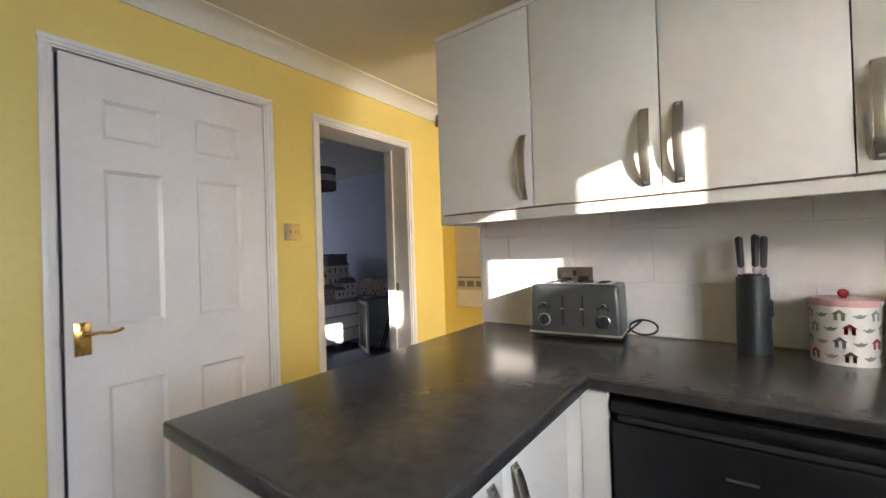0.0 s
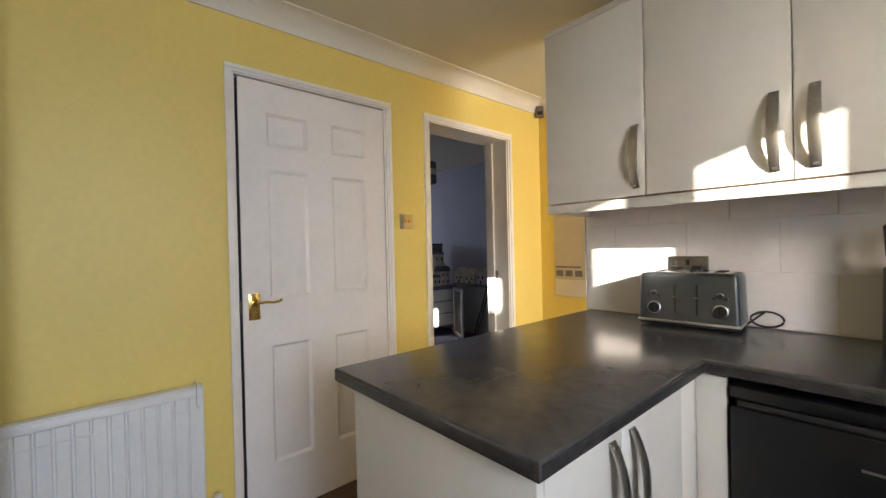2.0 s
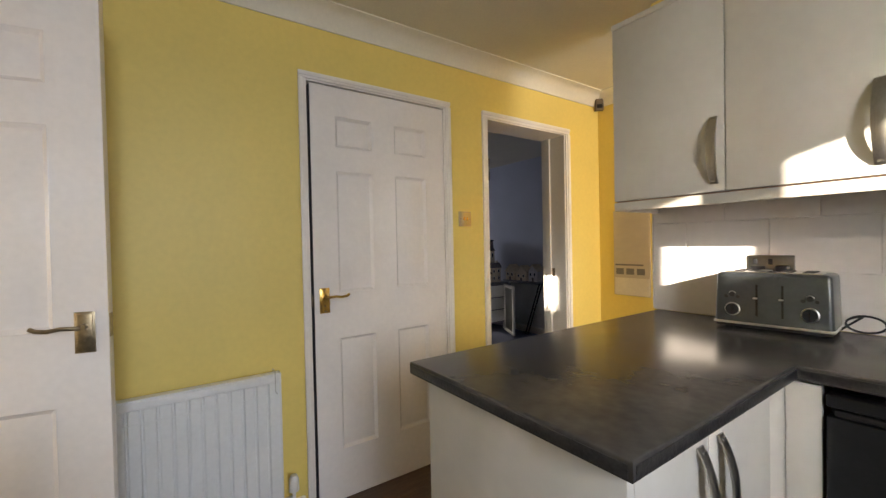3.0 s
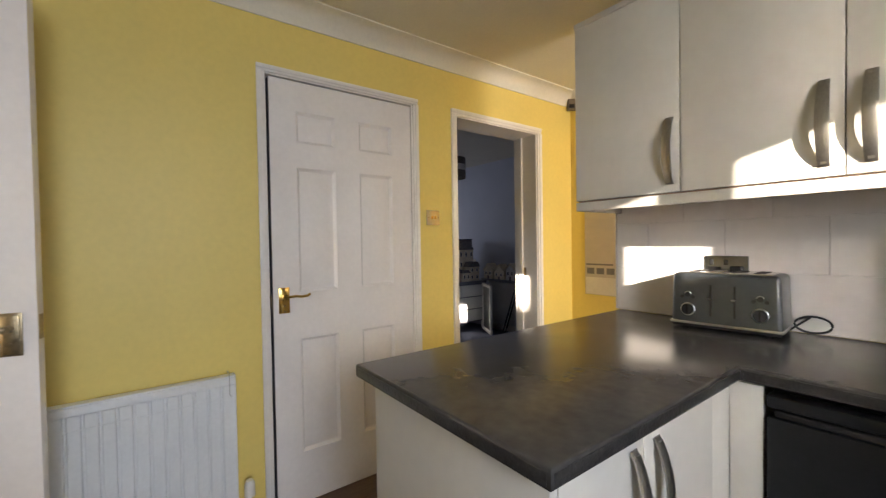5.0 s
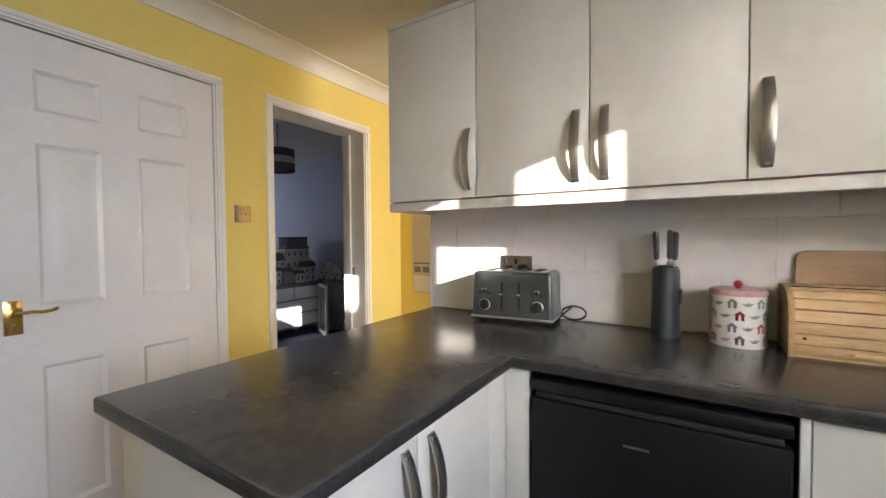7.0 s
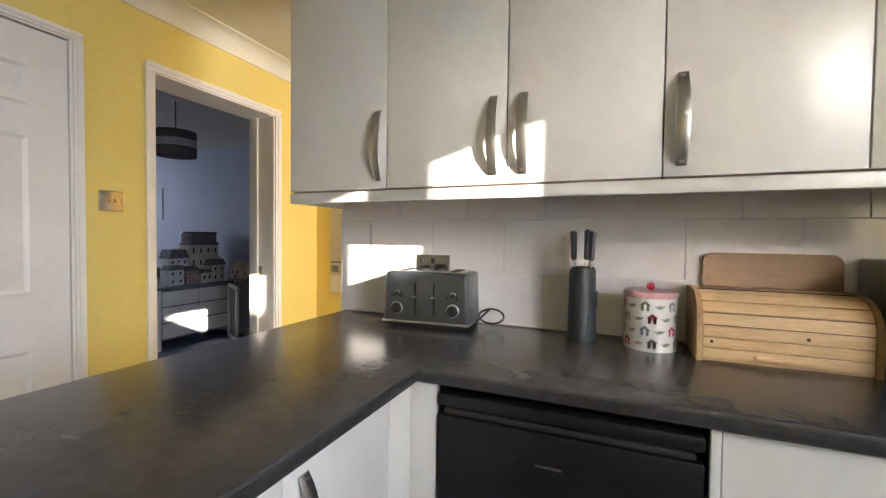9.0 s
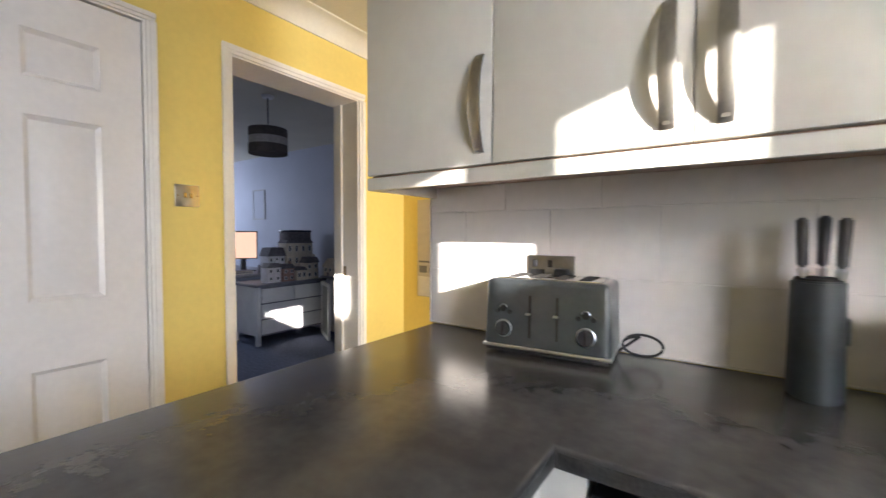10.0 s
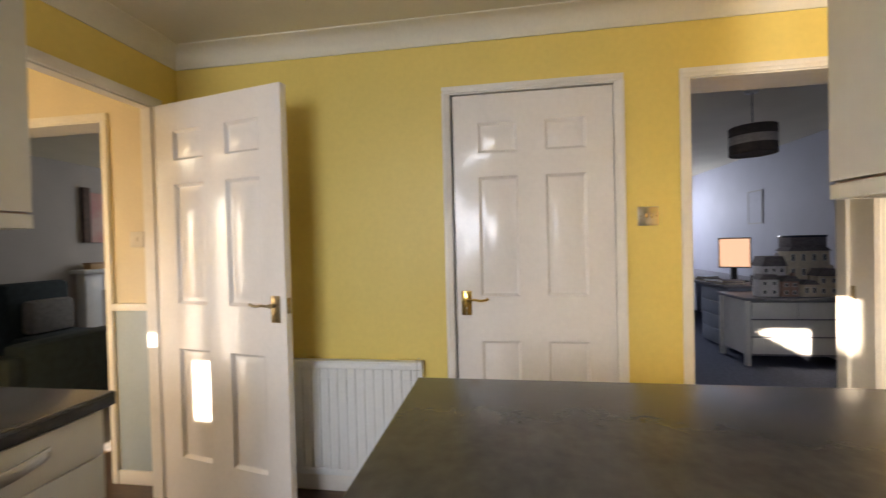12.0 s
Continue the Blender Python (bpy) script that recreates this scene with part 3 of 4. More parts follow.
fridge = thing("fridge", "black under-counter fridge with grip door", "fridge", (0.05, 1.45, 0))
part("body", box(B(), -0.250, 0.330, 1.215, 1.74, 0.02, 0.850, 0.003), BLACK, fridge)
part("top_panel", box(B(), -0.250, 0.330, 1.160, 1.214, 0.818, 0.850, 0.006), BLACK, fridge)
fd = part("door", box(B(), -0.250, 0.330, 1.160, 1.213, 0.06, 0.796, 0.008), BLACK, fridge)
part("grip", box(B(), -0.235, 0.315, 1.166, 1.206, 0.797, 0.812, 0.004), GAP, fd)
part("badge", box(B(), -0.005, 0.055, 1.1575, 1.1598, 0.717, 0.723), STEEL, fd, "small pale maker's mark")

unit2 = thing("base_cabinet", "white single-door base cabinet beside the fridge", "cabinet", (0.65, 1.45, 0), "base cabinets")
part("carcass", box(B(), 0.352, 0.95, 1.195, 1.745, 0.14, WZ - 0.039), CARC, unit2)
part("side_panel", box(B(), 0.340, 0.358, 1.170, 1.194, 0.0, WZ - 0.039, 0.0015), CAB, unit2)
d = part("door", box(B(), 0.361, 0.95, 1.173, 1.193, 0.145, WZ - 0.046, 0.0018), CAB, unit2)
bow_handle(Matrix.Translation((0.90, 1.173, 0.715)), d)
part("plinth", box(B(), 0.352, 0.95, 1.23, 1.246, 0, 0.139), CARC, unit2)
unit3 = thing("base_cabinet", "white single-door base cabinet by the window wall", "cabinet", (1.3, 1.45, 0), "base cabinets")
part("carcass", box(B(), 0.953, 1.69, 1.195, 1.745, 0.14, WZ - 0.039), CARC, unit3)
d = part("door", box(B(), 0.954, 1.69, 1.173, 1.193, 0.145, WZ - 0.046, 0.0018), CAB, unit3)
bow_handle(Matrix.Translation((1.0, 1.173, 0.715)), d)
part("plinth", box(B(), 0.953, 1.69, 1.23, 1.246, 0, 0.139), CARC, unit3)

# south run: drawers, worktop, wall cabinet
SF = -0.425
sworktop = thing("worktop", "dark slate-look laminate worktop by the hall door", "worktop", (0.4, -0.75, WZ - 0.038))
part("board", box(B(), -0.800, E_X - 0.004, SY + 0.004, SF + 0.025, WZ - 0.038, WZ, 0.006), WORK, sworktop)
part("edging", box(B(), -0.793, E_X - 0.01, SF + 0.023, SF + 0.0265, WZ - 0.031, WZ - 0.0085, 0.0008), EDGE, sworktop, "rough dark edging strip")
part("edging", box(B(), -0.8015, -0.798, SY + 0.01, SF + 0.018, WZ - 0.031, WZ - 0.0085, 0.0008), EDGE, sworktop, "rough dark edging strip")


def drawer_unit(x0, x1):
    t = thing("drawer_unit", "cream gloss base unit with four drawers", "cabinet", ((x0 + x1) / 2, -0.75, 0), "base cabinets")
    part("carcass", box(B(), x0 + 0.018, x1, SY + 0.01, SF - 0.021, 0.14, WZ - 0.039), CARC, t)
    part("end_panel", box(B(), x0, x0 + 0.017, SY + 0.01, SF - 0.021, 0, WZ - 0.039), RUBBER, t, "dark end panel")
    part("plinth", box(B(), x0 + 0.018, x1, SF - 0.08, SF - 0.064, 0, 0.139), CARC, t)
    zs = [0.145, 0.385, 0.628, 0.746, WZ - 0.046]
    for a, b in zip(zs, zs[1:]):
        d = part("drawer", box(B(), x0 + 0.002, x1 - 0.002, SF - 0.020, SF, a + 0.0015, b - 0.0015, 0.0018), CAB, t)
        bow_handle(Matrix.Translation(((x0 + x1) / 2 + 0.0, SF, (a + b) / 2 + 0.012)) @ pose(0, 0, 0, 0, 0, 180) @ pose(0, 0, 0, 0, 90, 0), d)
    return t


drawer_unit(-0.785, -0.285)
drawer_unit(-0.283, 0.217)
drawer_unit(0.219, 0.719)
drawer_unit(0.721, 1.69)
wall_unit((-0.900, -0.50), (None,), "cream gloss wall cabinet by the hall door", y_front=-0.780, y_wall=SY + 0.003, sgn=-1)
wall_unit((-0.498, -0.098), (-0.14,), "cream gloss wall cabinet beside the hall door unit", y_front=-0.780, y_wall=SY + 0.003, sgn=-1)
pel2 = thing("pelmet", "cream gloss pelmet under the cabinet by the hall door", "cabinet trim", (-0.5, -0.79, 1.363))
part("front_board", box(B(), -0.900, -0.098, -0.800, -0.781, 1.355, 1.3985, 0.0015), CAB, pel2)
part("return_board", box(B(), -0.900, -0.882, SY + 0.004, -0.8005, 1.355, 1.3985, 0.0015), CAB, pel2)

# ---- things on the worktop ----
# toaster
TO = Matrix.Translation((-0.487, 1.648, WZ)) @ pose(0, 0, 0, 0, 0, 5) @ Matrix.Diagonal((1.06, 1.06, 1.07, 1))


toaster = thing("toaster", "dark grey four-slice toaster with chrome trim", "toaster", (-0.497, 1.655, WZ))


def rounded_body(bm, hw, hd, z0, z1, taper, r):
    """A soft-edged box that narrows upwards."""
    box(bm, -hw, hw, -hd, hd, z0, z1)
    for v in bm.verts:
        if v.co.z > (z0 + z1) / 2:
            v.co.x *= taper
            v.co.y *= taper
    es = [e for e in bm.edges if max(v.co.z for v in e.verts) > (z0 + z1) / 2 or abs(e.verts[0].co.z - e.verts[1].co.z) > 0.01]
    bmesh.ops.bevel(bm, geom=es, offset=r, segments=4, affect="EDGES", profile=0.5)
    return bm


part("body", place(rounded_body(B(), 0.157, 0.085, 0.022, 0.190, 0.965, 0.014), TO), TOASTER, toaster)
part("base", place(box(B(), -0.153, 0.153, -0.082, 0.082, 0.004, 0.0135, 0.003), TO), RUBBER, toaster)
part("base_trim", place(box(B(), -0.160, 0.160, -0.088, 0.088, 0.0138, 0.0225, 0.003), TO), CHROME, toaster, "chrome trim strip")
part("top_plate", place(box(B(), -0.128, 0.128, -0.062, 0.066, 0.1885, 0.1930, 0.002), TO), TOASTSIDE, toaster, "polished steel top")
for x in (-0.092, -0.032, 0.032, 0.092):
    part("slot", place(box(B(), x - 0.014, x + 0.015, -0.052, 0.056, 0.1925, 0.1945), TO), GAP, toaster)
for x in (-0.018, 0.018):
    part("lever_slot", place(box(B(), x - 0.0028 + math.copysign(0.016, x), x + 0.0028 + math.copysign(0.016, x), -0.0872, -0.080, 0.045, 0.150), TO @ pose(0, 0, 0, -1, 0, 0)), GAP, toaster)
    lv = box(B(), -0.009, 0.003, -0.014, 0, -0.0025, 0.0025, 0.002)
    part("lever", place(lv, TO @ Matrix.Translation((math.copysign(0.034, x), -0.080, 0.106))), CHROME, toaster)
for x in (-0.102, 0.102):
    kn = part("knob", place(cyl(B(), 0.0185, 0.016, 0.016, (x, -0.097, 0.065), "y", 28), TO), RUBBER, toaster)
    rg = B()
    tube(rg, [(x + 0.0205 * math.cos(a), -0.087, 0.065 + 0.0205 * math.sin(a)) for a in [k * math.tau / 28 for k in range(28)]], 0.0026, 6, True)
    part("knob_ring", place(rg, TO), CHROME, kn, "chrome ring")
    part("pointer", place(box(B(), x - 0.002, x + 0.002, -0.0995, -0.0968, 0.05, 0.08), TO), GAP, kn)
    for dx in (-0.017, 0.0, 0.017):
        z = 0.108 + (0.008 if dx == 0 else 0)
        rad = 0.0085 if dx == 0 else 0.0058
        bt = part("button", place(cyl(B(), rad, rad * 0.9, 0.009, (x + dx, -0.090, z), "y", 16), TO), RUBBER, toaster)
        if dx == 0:
            rim = B()
            tube(rim, [(x + 0.0098 * math.cos(a), -0.0870, z + 0.0098 * math.sin(a)) for a in [0.3 + k * 2.5 / 14 for k in range(15)]], 0.0014, 6)
            part("button_rim", place(rim, TO), CHROME, bt, "chrome arc")
for x in (-0.12, 0.12):
    for y in (-0.06, 0.06):
        part("foot", place(cyl(B(), 0.010, 0.010, 0.005, (x, y, 0), "z", 12), TO), RUBBER, toaster)

cable = B()
pts = [(-0.262 + 0.046 * math.cos(a), 1.690 + 0.004 * a, WZ + 0.040 + 0.026 * math.sin(a)) for a in [2.6 - k * 7.2 / 30 for k in range(31)]]
pts.append((-0.325, 1.700, WZ + 0.012))
tube(cable, pts[::-1], 0.0036, 8)
tagged(link("power_cable", cable, RUBBER), "looped black toaster power cable", "cable")

# double socket behind the toaster
sock = thing("wall_socket", "chrome double wall socket with black plug", "socket", (-0.528, TY - 0.016, 1.085))
part("plate", box(B(), -0.601, -0.455, TY - 0.016, TY - 0.0095, 1.085, 1.171, 0.003), SOCKET, sock)
for x in (-0.577, -0.528):
    part("rocker", box(B(), x - 0.007, x + 0.007, TY - 0.021, TY - 0.0155, 1.135, 1.157, 0.002), RUBBER, sock)
part("plug", rounded_body(box(B(), 0, 0.001, 0, 0.001, 0, 0.001), 0.024, 0.02, 0, 0.044, 0.8, 0.006), RUBBER, sock).location = (-0.487, TY - 0.034, 1.09)
part("socket_face", box(B(), -0.592, -0.545, TY - 0.0175, TY - 0.0155, 1.092, 1.128, 0.001), RUBBER, sock)

# knife block
kb = thing("knife_block", "dark oval plastic knife block with three knives", "knife block", (0.06, 1.645, WZ))


def oval(bm, cx, cy, z0, z1, a0, b0, a1, b1, seg=32):
    bmesh.ops.create_cone(bm, cap_ends=True, segments=seg, radius1=1, radius2=1, depth=1, matrix=Matrix.Translation((0, 0, 0.5)))
    for v in bm.verts:
        a, b = (a1, b1) if v.co.z > 0.5 else (a0, b0)
        v.co = Vector((cx + v.co.x * a, cy + v.co.y * b, z0 + v.co.z * (z1 - z0)))
    es = [e for e in bm.edges if abs(e.verts[0].co.z - e.verts[1].co.z) < 1e-6]
    bmesh.ops.bevel(bm, geom=es, offset=0.004, segments=2, affect="EDGES")
    return bm


part("body", oval(B(), 0.060, 1.645, WZ, 1.146, 0.046, 0.062, 0.042, 0.058), BLOCK, kb)
part("side_grip", oval(B(), 0.1015, 1.645, 1.020, 1.075, 0.008, 0.024, 0.008, 0.024), BLOCK, kb)
part("bristle_top", oval(B(), 0.060, 1.645, 1.1462, 1.150, 0.036, 0.050, 0.036, 0.050), GAP, kb)
for x, y, ln, lean in ((0.034, 1.622, 0.120, -2), (0.069, 1.672, 0.125, 1), (0.087, 1.608, 0.118, 2)):
    mm = Matrix.Translation((x, y, 1.150)) @ pose(0, 0, 0, 2, lean, 0)
    kf = part("knife_handle", place(oval(B(), 0, 0, 0.022, ln, 0.009, 0.013, 0.0105, 0.015, 16), mm), RUBBER, kb)
    part("bolster", place(oval(B(), 0, 0, 0.0, 0.022, 0.007, 0.012, 0.009, 0.013, 16), mm), CHROME, kf, "steel bolster")

# biscuit tin with birdhouse pattern
TX, TYC, TR = 0.262, 1.636, 0.075
tin = thing("biscuit_tin", "white round tin with birdhouse pattern, pink lid", "tin", (TX, TYC, WZ))
part("body", cyl(B(), TR, TR, 0.158, (TX, TYC, WZ), "z", 48), WHITEENAMEL, tin)
part("lid", oval(B(), TX, TYC, WZ + 0.1582, WZ + 0.176, TR + 0.003, TR + 0.003, TR + 0.002, TR + 0.002, 48), PINK, tin, "pink enamel lid")
bm = B()
bmesh.ops.create_uvsphere(bm, u_segments=18, v_segments=12, radius=0.0125, matrix=Matrix.Translation((TX, TYC, WZ + 0.189)))
cyl(bm, 0.008, 0.006, 0.01, (TX, TYC, WZ + 0.1755), "z", 14)
part("knob", bm, RED, tin, "round red knob")


def motif(outline, ang, z, s, material, name, lift=0.0006):
    """A small printed shape bent round the tin."""
    bm = B()
    r = TR + lift
    vs = [bm.verts.new((TX + r * math.cos(ang + a * s / TR), TYC + r * math.sin(ang + a * s / TR), z + b * s)) for a, b in outline]
    bm.faces.new(vs)
    bmesh.ops.solidify(bm, geom=bm.faces[:], thickness=0.0004)
    return part(name, bm, material, tin)


HOUSE = [(-0.42, -0.5), (0.42, -0.5), (0.42, 0.12), (0.6, 0.12), (0.0, 0.62), (-0.6, 0.12), (-0.42, 0.12)]
BIRD = [(-0.7, 0.12), (-0.2, -0.3), (0.3, -0.25), (0.75, 0.2), (0.25, 0.1), (0.1, 0.25), (-0.25, 0.05)]
for row in range(4):
    for col in range(12):
        ang = math.tau * (col + 0.5 * (row % 2)) / 12
        z = WZ + 0.024 + row * 0.037
        if (col + row) % 2:
            motif(HOUSE, ang, z, 0.0265, (RED, GREEN, GREY)[(col // 2 + row) % 3], "birdhouse_print")
            motif([(0.16 * math.cos(q), 0.16 * math.sin(q) - 0.02) for q in [k * math.tau / 8 for k in range(8)]], ang, z + 0.002, 0.024, WHITEENAMEL, "hole_print", 0.0013)
        else:
            motif(BIRD, ang, z, 0.023, (GREY, GREEN, PINK)[(col + row) % 3], "bird_print")

# roll-top bread bin
BX0, BX1, BY0, BY1, BH = 0.372, 0.762, 1.535, 1.722, 0.192
bread = thing("bread_bin", "pine roll-top bread bin, closed", "bread bin", ((BX0 + BX1) / 2, 1.63, WZ))
curve_pts = [(BY0, 0.0), (BY0, 0.10)] + [(BY0 + 0.10 - 0.10 * math.cos(k * math.pi / 16), 0.10 + 0.092 * math.sin(k * math.pi / 16)) for k in range(1, 9)]
cheek = curve_pts + [(BY1, BH), (BY1, 0.0)]
for x0, x1 in ((BX0, BX0 + 0.014), (BX1 - 0.014, BX1)):
    part("cheek", prism(B(), cheek, x0, x1, lambda a, b, c: (c, a, WZ + b)), PINEEND, bread)
part("base", box(B(), BX0 + 0.0145, BX1 - 0.0145, BY0 + 0.012, BY1, WZ, WZ + 0.012), PINE, bread)
part("back", box(B(), BX0 + 0.0145, BX1 - 0.0145, BY1 - 0.010, BY1 - 0.001, WZ + 0.0125, WZ + BH - 0.012), PINE, bread)
part("top", box(B(), BX0 + 0.0145, BX1 - 0.0145, BY0 + 0.105, BY1 - 0.001, WZ + BH - 0.0115, WZ + BH - 0.0015, 0.001), PINE, bread)
# dark brown liner puts the shade between the slats into colour
part("shadow_liner", prism(B(), [(a + 0.010, max(b - 0.006, 0.013)) for a, b in curve_pts] + [(BY0 + 0.112, 0.013)], BX0 + 0.016, BX1 - 0.016, lambda a, b, c: (c, a, WZ + b)), KNOTSHADE, bread)
sl = [(0.008, 0.036), (0.038, 0.066), (0.068, 0.0985)]
for lo, hi in sl:
    part("slat", box(B(), BX0 + 0.015, BX1 - 0.015, BY0 + 0.003, BY0 + 0.012, WZ + lo, WZ + hi, 0.0018), PINE, bread)
for k in range(4):
    a0 = (k + 0.06) * math.pi / 8
    a1 = (k + 0.94) * math.pi / 8
    q = [(BY0 + 0.10 - r * math.cos(a), 0.10 + (r - 0.008) * math.sin(a)) for r, a in ((0.097, a0), (0.097, (a0 + a1) / 2), (0.097, a1), (0.088, a1), (0.088, a0))]
    part("slat", prism(B(), q, BX0 + 0.015, BX1 - 0.015, lambda a, b, c: (c, a, WZ + b)), PINE, bread)
for x, z in ((BX0 + 0.035, 0.055), (BX0 + 0.245, 0.081)):
    part("knot", cyl(B(), 0.0045, 0.0045, 0.0012, (x, BY0 + 0.0022, WZ + z), "y", 10), KNOTSHADE, bread)

part("grip", box(B(), BX0 + 0.132, BX0 + 0.235, BY0 - 0.008, BY0 + 0.0028, WZ + 0.016, WZ + 0.027, 0.003), PINE, bread, "small wooden finger grip")
part("top_groove", box(B(), BX0 + 0.016, BX1 - 0.016, BY0 + 0.098, BY0 + 0.1035, WZ + BH - 0.008, WZ + BH - 0.0008), GAP, bread)

# chopping board behind the bread bin
def round_rect(hw, h, rad, n=6):
    pts = []
    for cx, cz, a0 in ((hw - rad, rad, -90), (hw - rad, h - rad, 0), (-hw + rad, h - rad, 90), (-hw + rad, rad, 180)):
        pts += [(cx + rad * math.cos(radians(a0 + 90 * k / n)), cz + rad * math.sin(radians(a0 + 90 * k / n))) for k in range(n + 1)]
    return pts


bm = prism(B(), round_rect(0.172, 0.295, 0.028), -0.008, 0.008, lambda a, b, c: (a, c, b))
place(bm, Matrix.Translation((0.587, TY - 0.027, WZ)) @ pose(0, 0, 0, -2, 0, 0))
tagged(link("chopping_board", bm, BOARD), "rounded wooden chopping board leaning on the tiles", "chopping board")

# grey steel microwave at the end of the run
mw = thing("microwave_oven", "grey steel microwave oven beside the bread bin", "microwave", (1.02, 1.6, WZ))
part("casing", box(B(), 0.790, 1.235, 1.46, 1.735, WZ + 0.012, WZ + 0.288, 0.006), STEELBOX, mw)
part("door", box(B(), 0.795, 1.12, 1.440, 1.459, WZ + 0.02, WZ + 0.28, 0.004), BLACK, mw)
part("control_panel", box(B(), 1.123, 1.230, 1.442, 1.459, WZ + 0.02, WZ + 0.28, 0.004), STEELBOX, mw)
for x in (0.82, 1.2):
    for y in (1.48, 1.71):
        part("foot", cyl(B(), 0.012, 0.012, 0.013, (x, y, WZ), "z", 12), RUBBER, mw)

# ---- on the west wall ----
sw = thing("light_switch", "polished brass double light switch", "light switch", (WX, 1.298, 1.34))
part("plate", box(B(), WX + 0.0005, WX + 0.007, 1.252, 1.344, 1.340, 1.428, 0.003), SATIN, sw)
for y in (1.287, 1.309):
    part("toggle", box(B(), WX + 0.007, WX + 0.017, y - 0.004, y + 0.004, 1.376, 1.394, 0.002), BRASS, sw)
for y in (1.263, 1.333):
    part("screw", cyl(B(), 0.003, 0.003, 0.002, (WX + 0.0068, y, 1.384), "x", 10), OLDBRASS, sw)

RY0, RY1, RZ0, RZ1, RX = -0.60, 0.225, 0.115, 0.700, -1.800
rad = thing("radiator", "white enamelled panel radiator with wire towel hanger", "radiator", (WX, -0.19, RZ0))
bm = B()
n = 16
ys = [RY0 + 0.03 + i * (RY1 - RY0 - 0.06) / n for i in range(n + 1)]
prof = [(RY0 + 0.004, 0.0)]
for a, b in zip(ys, ys[1:]):
    q = (b - a)
    prof += [(a + q * 0.36, 0.0), (a + q * 0.45, -0.011), (a + q * 0.55, -0.011), (a + q * 0.64, 0.0)]
prof += [(RY1 - 0.004, 0.0), (RY1 - 0.004, -0.02), (RY0 + 0.004, -0.02)]
prism(bm, prof, RZ0 + 0.035, RZ1 - 0.04, lambda a, b, c: (RX + b, a, c))
part("fluted_panel", bm, RADI, rad)
part("lower_rail", box(B(), RX - 0.018, RX + 0.001, RY0 + 0.004, RY1 - 0.004, RZ0, RZ0 + 0.0345, 0.004), RADI, rad)
part("upper_rail", box(B(), RX - 0.018, RX + 0.001, RY0 + 0.004, RY1 - 0.004, RZ1 - 0.0395, RZ1 - 0.008, 0.004), RADI, rad)
for a, b in ((RY0, RY0 + 0.0035), (RY1 - 0.0035, RY1)):
    part("side_panel", box(B(), WX + 0.02, RX + 0.002, a, b, RZ0 + 0.02, RZ1 - 0.001, 0.001), RADI, rad)
part("back_panel", box(B(), WX + 0.018, WX + 0.024, RY0 + 0.004, RY1 - 0.004, RZ0, RZ1 - 0.01), RADI, rad)
bm = box(B(), WX + 0.026, RX - 0.0005, RY0 + 0.004, RY1 - 0.004, RZ1 - 0.0075, RZ1 - 0.001, 0.002)
part("top_cover", bm, RADI, rad)
for y in (RY0 + 0.05, RY1 - 0.025):
    part("towel_hook", tube(B(), [(WX + 0.03, y, RZ1 - 0.004), (WX + 0.032, y, RZ1 + 0.012), (RX + 0.004, y, RZ1 + 0.012), (RX + 0.006, y, RZ1 - 0.03), (RX + 0.006, y, RZ1 - 0.075), (RX + 0.014, y + 0.006, RZ1 - 0.085)], 0.0016, 6), STEEL, rad)
part("hanger_rail", tube(B(), [(RX + 0.016, RY0 + 0.05, RZ1 - 0.085), (RX + 0.016, RY1 - 0.025, RZ1 - 0.085)], 0.0016, 6), RADI, rad)
vv = part("valve", cyl(cyl(B(), 0.022, 0.021, 0.050, (-1.812, RY1 + 0.045, 0.165), "z", 20), 0.021, 0.014, 0.018, (-1.812, RY1 + 0.045, 0.215), "z", 20), WHITEENAMEL, rad)
part("valve_body", cyl(B(), 0.009, 0.009, 0.06, (-1.812, RY1 - 0.01, 0.135), "y", 12), CHROME, rad)
part("pipe", cyl(B(), 0.0075, 0.0075, 0.1645, (-1.812, RY1 + 0.045, 0.0), "z", 12), COPPER, rad)
structure("baseboard", box(B(), WX + 0.0005, WX + 0.015, SY + 0.02, D1[0] - 0.052, 0, 0.095, 0.004), TRIM, "white skirting board under the radiator", "skirting")
structure("baseboard", box(B(), WX + 0.0005, WX + 0.015, D1[1] + 0.052, D2[0] - 0.052, 0, 0.095, 0.004), TRIM, "white skirting board between the doorways", "skirting")
structure("baseboard", box(B(), WX + 0.0005, WX + 0.015, D2[1] + 0.052, NY, 0, 0.095, 0.004), TRIM, "white skirting board in the alcove", "skirting")

# sensor in the corner, calendar on the alcove's end wall
sen = thing("alarm_sensor", "small brown alarm sensor high in the corner", "sensor", (-1.81, 2.57, 2.23))
part("housing", place(rounded_body(B(), 0.032, 0.022, 0, 0.085, 0.85, 0.008), Matrix.Translation((-1.835, 2.595, 2.235)) @ pose(0, 0, 0, 0, 0, 45)), BULB, sen)
part("lens", place(box(B(), -0.02, 0.02, -0.026, -0.018, 0.012, 0.04, 0.003), Matrix.Translation((-1.835, 2.595, 2.235)) @ pose(0, 0, 0, 0, 0, 45)), GAP, sen)
part("bracket", box(B(), -1.868, -1.825, 2.60, 2.628, 2.25, 2.28), BULB, sen)

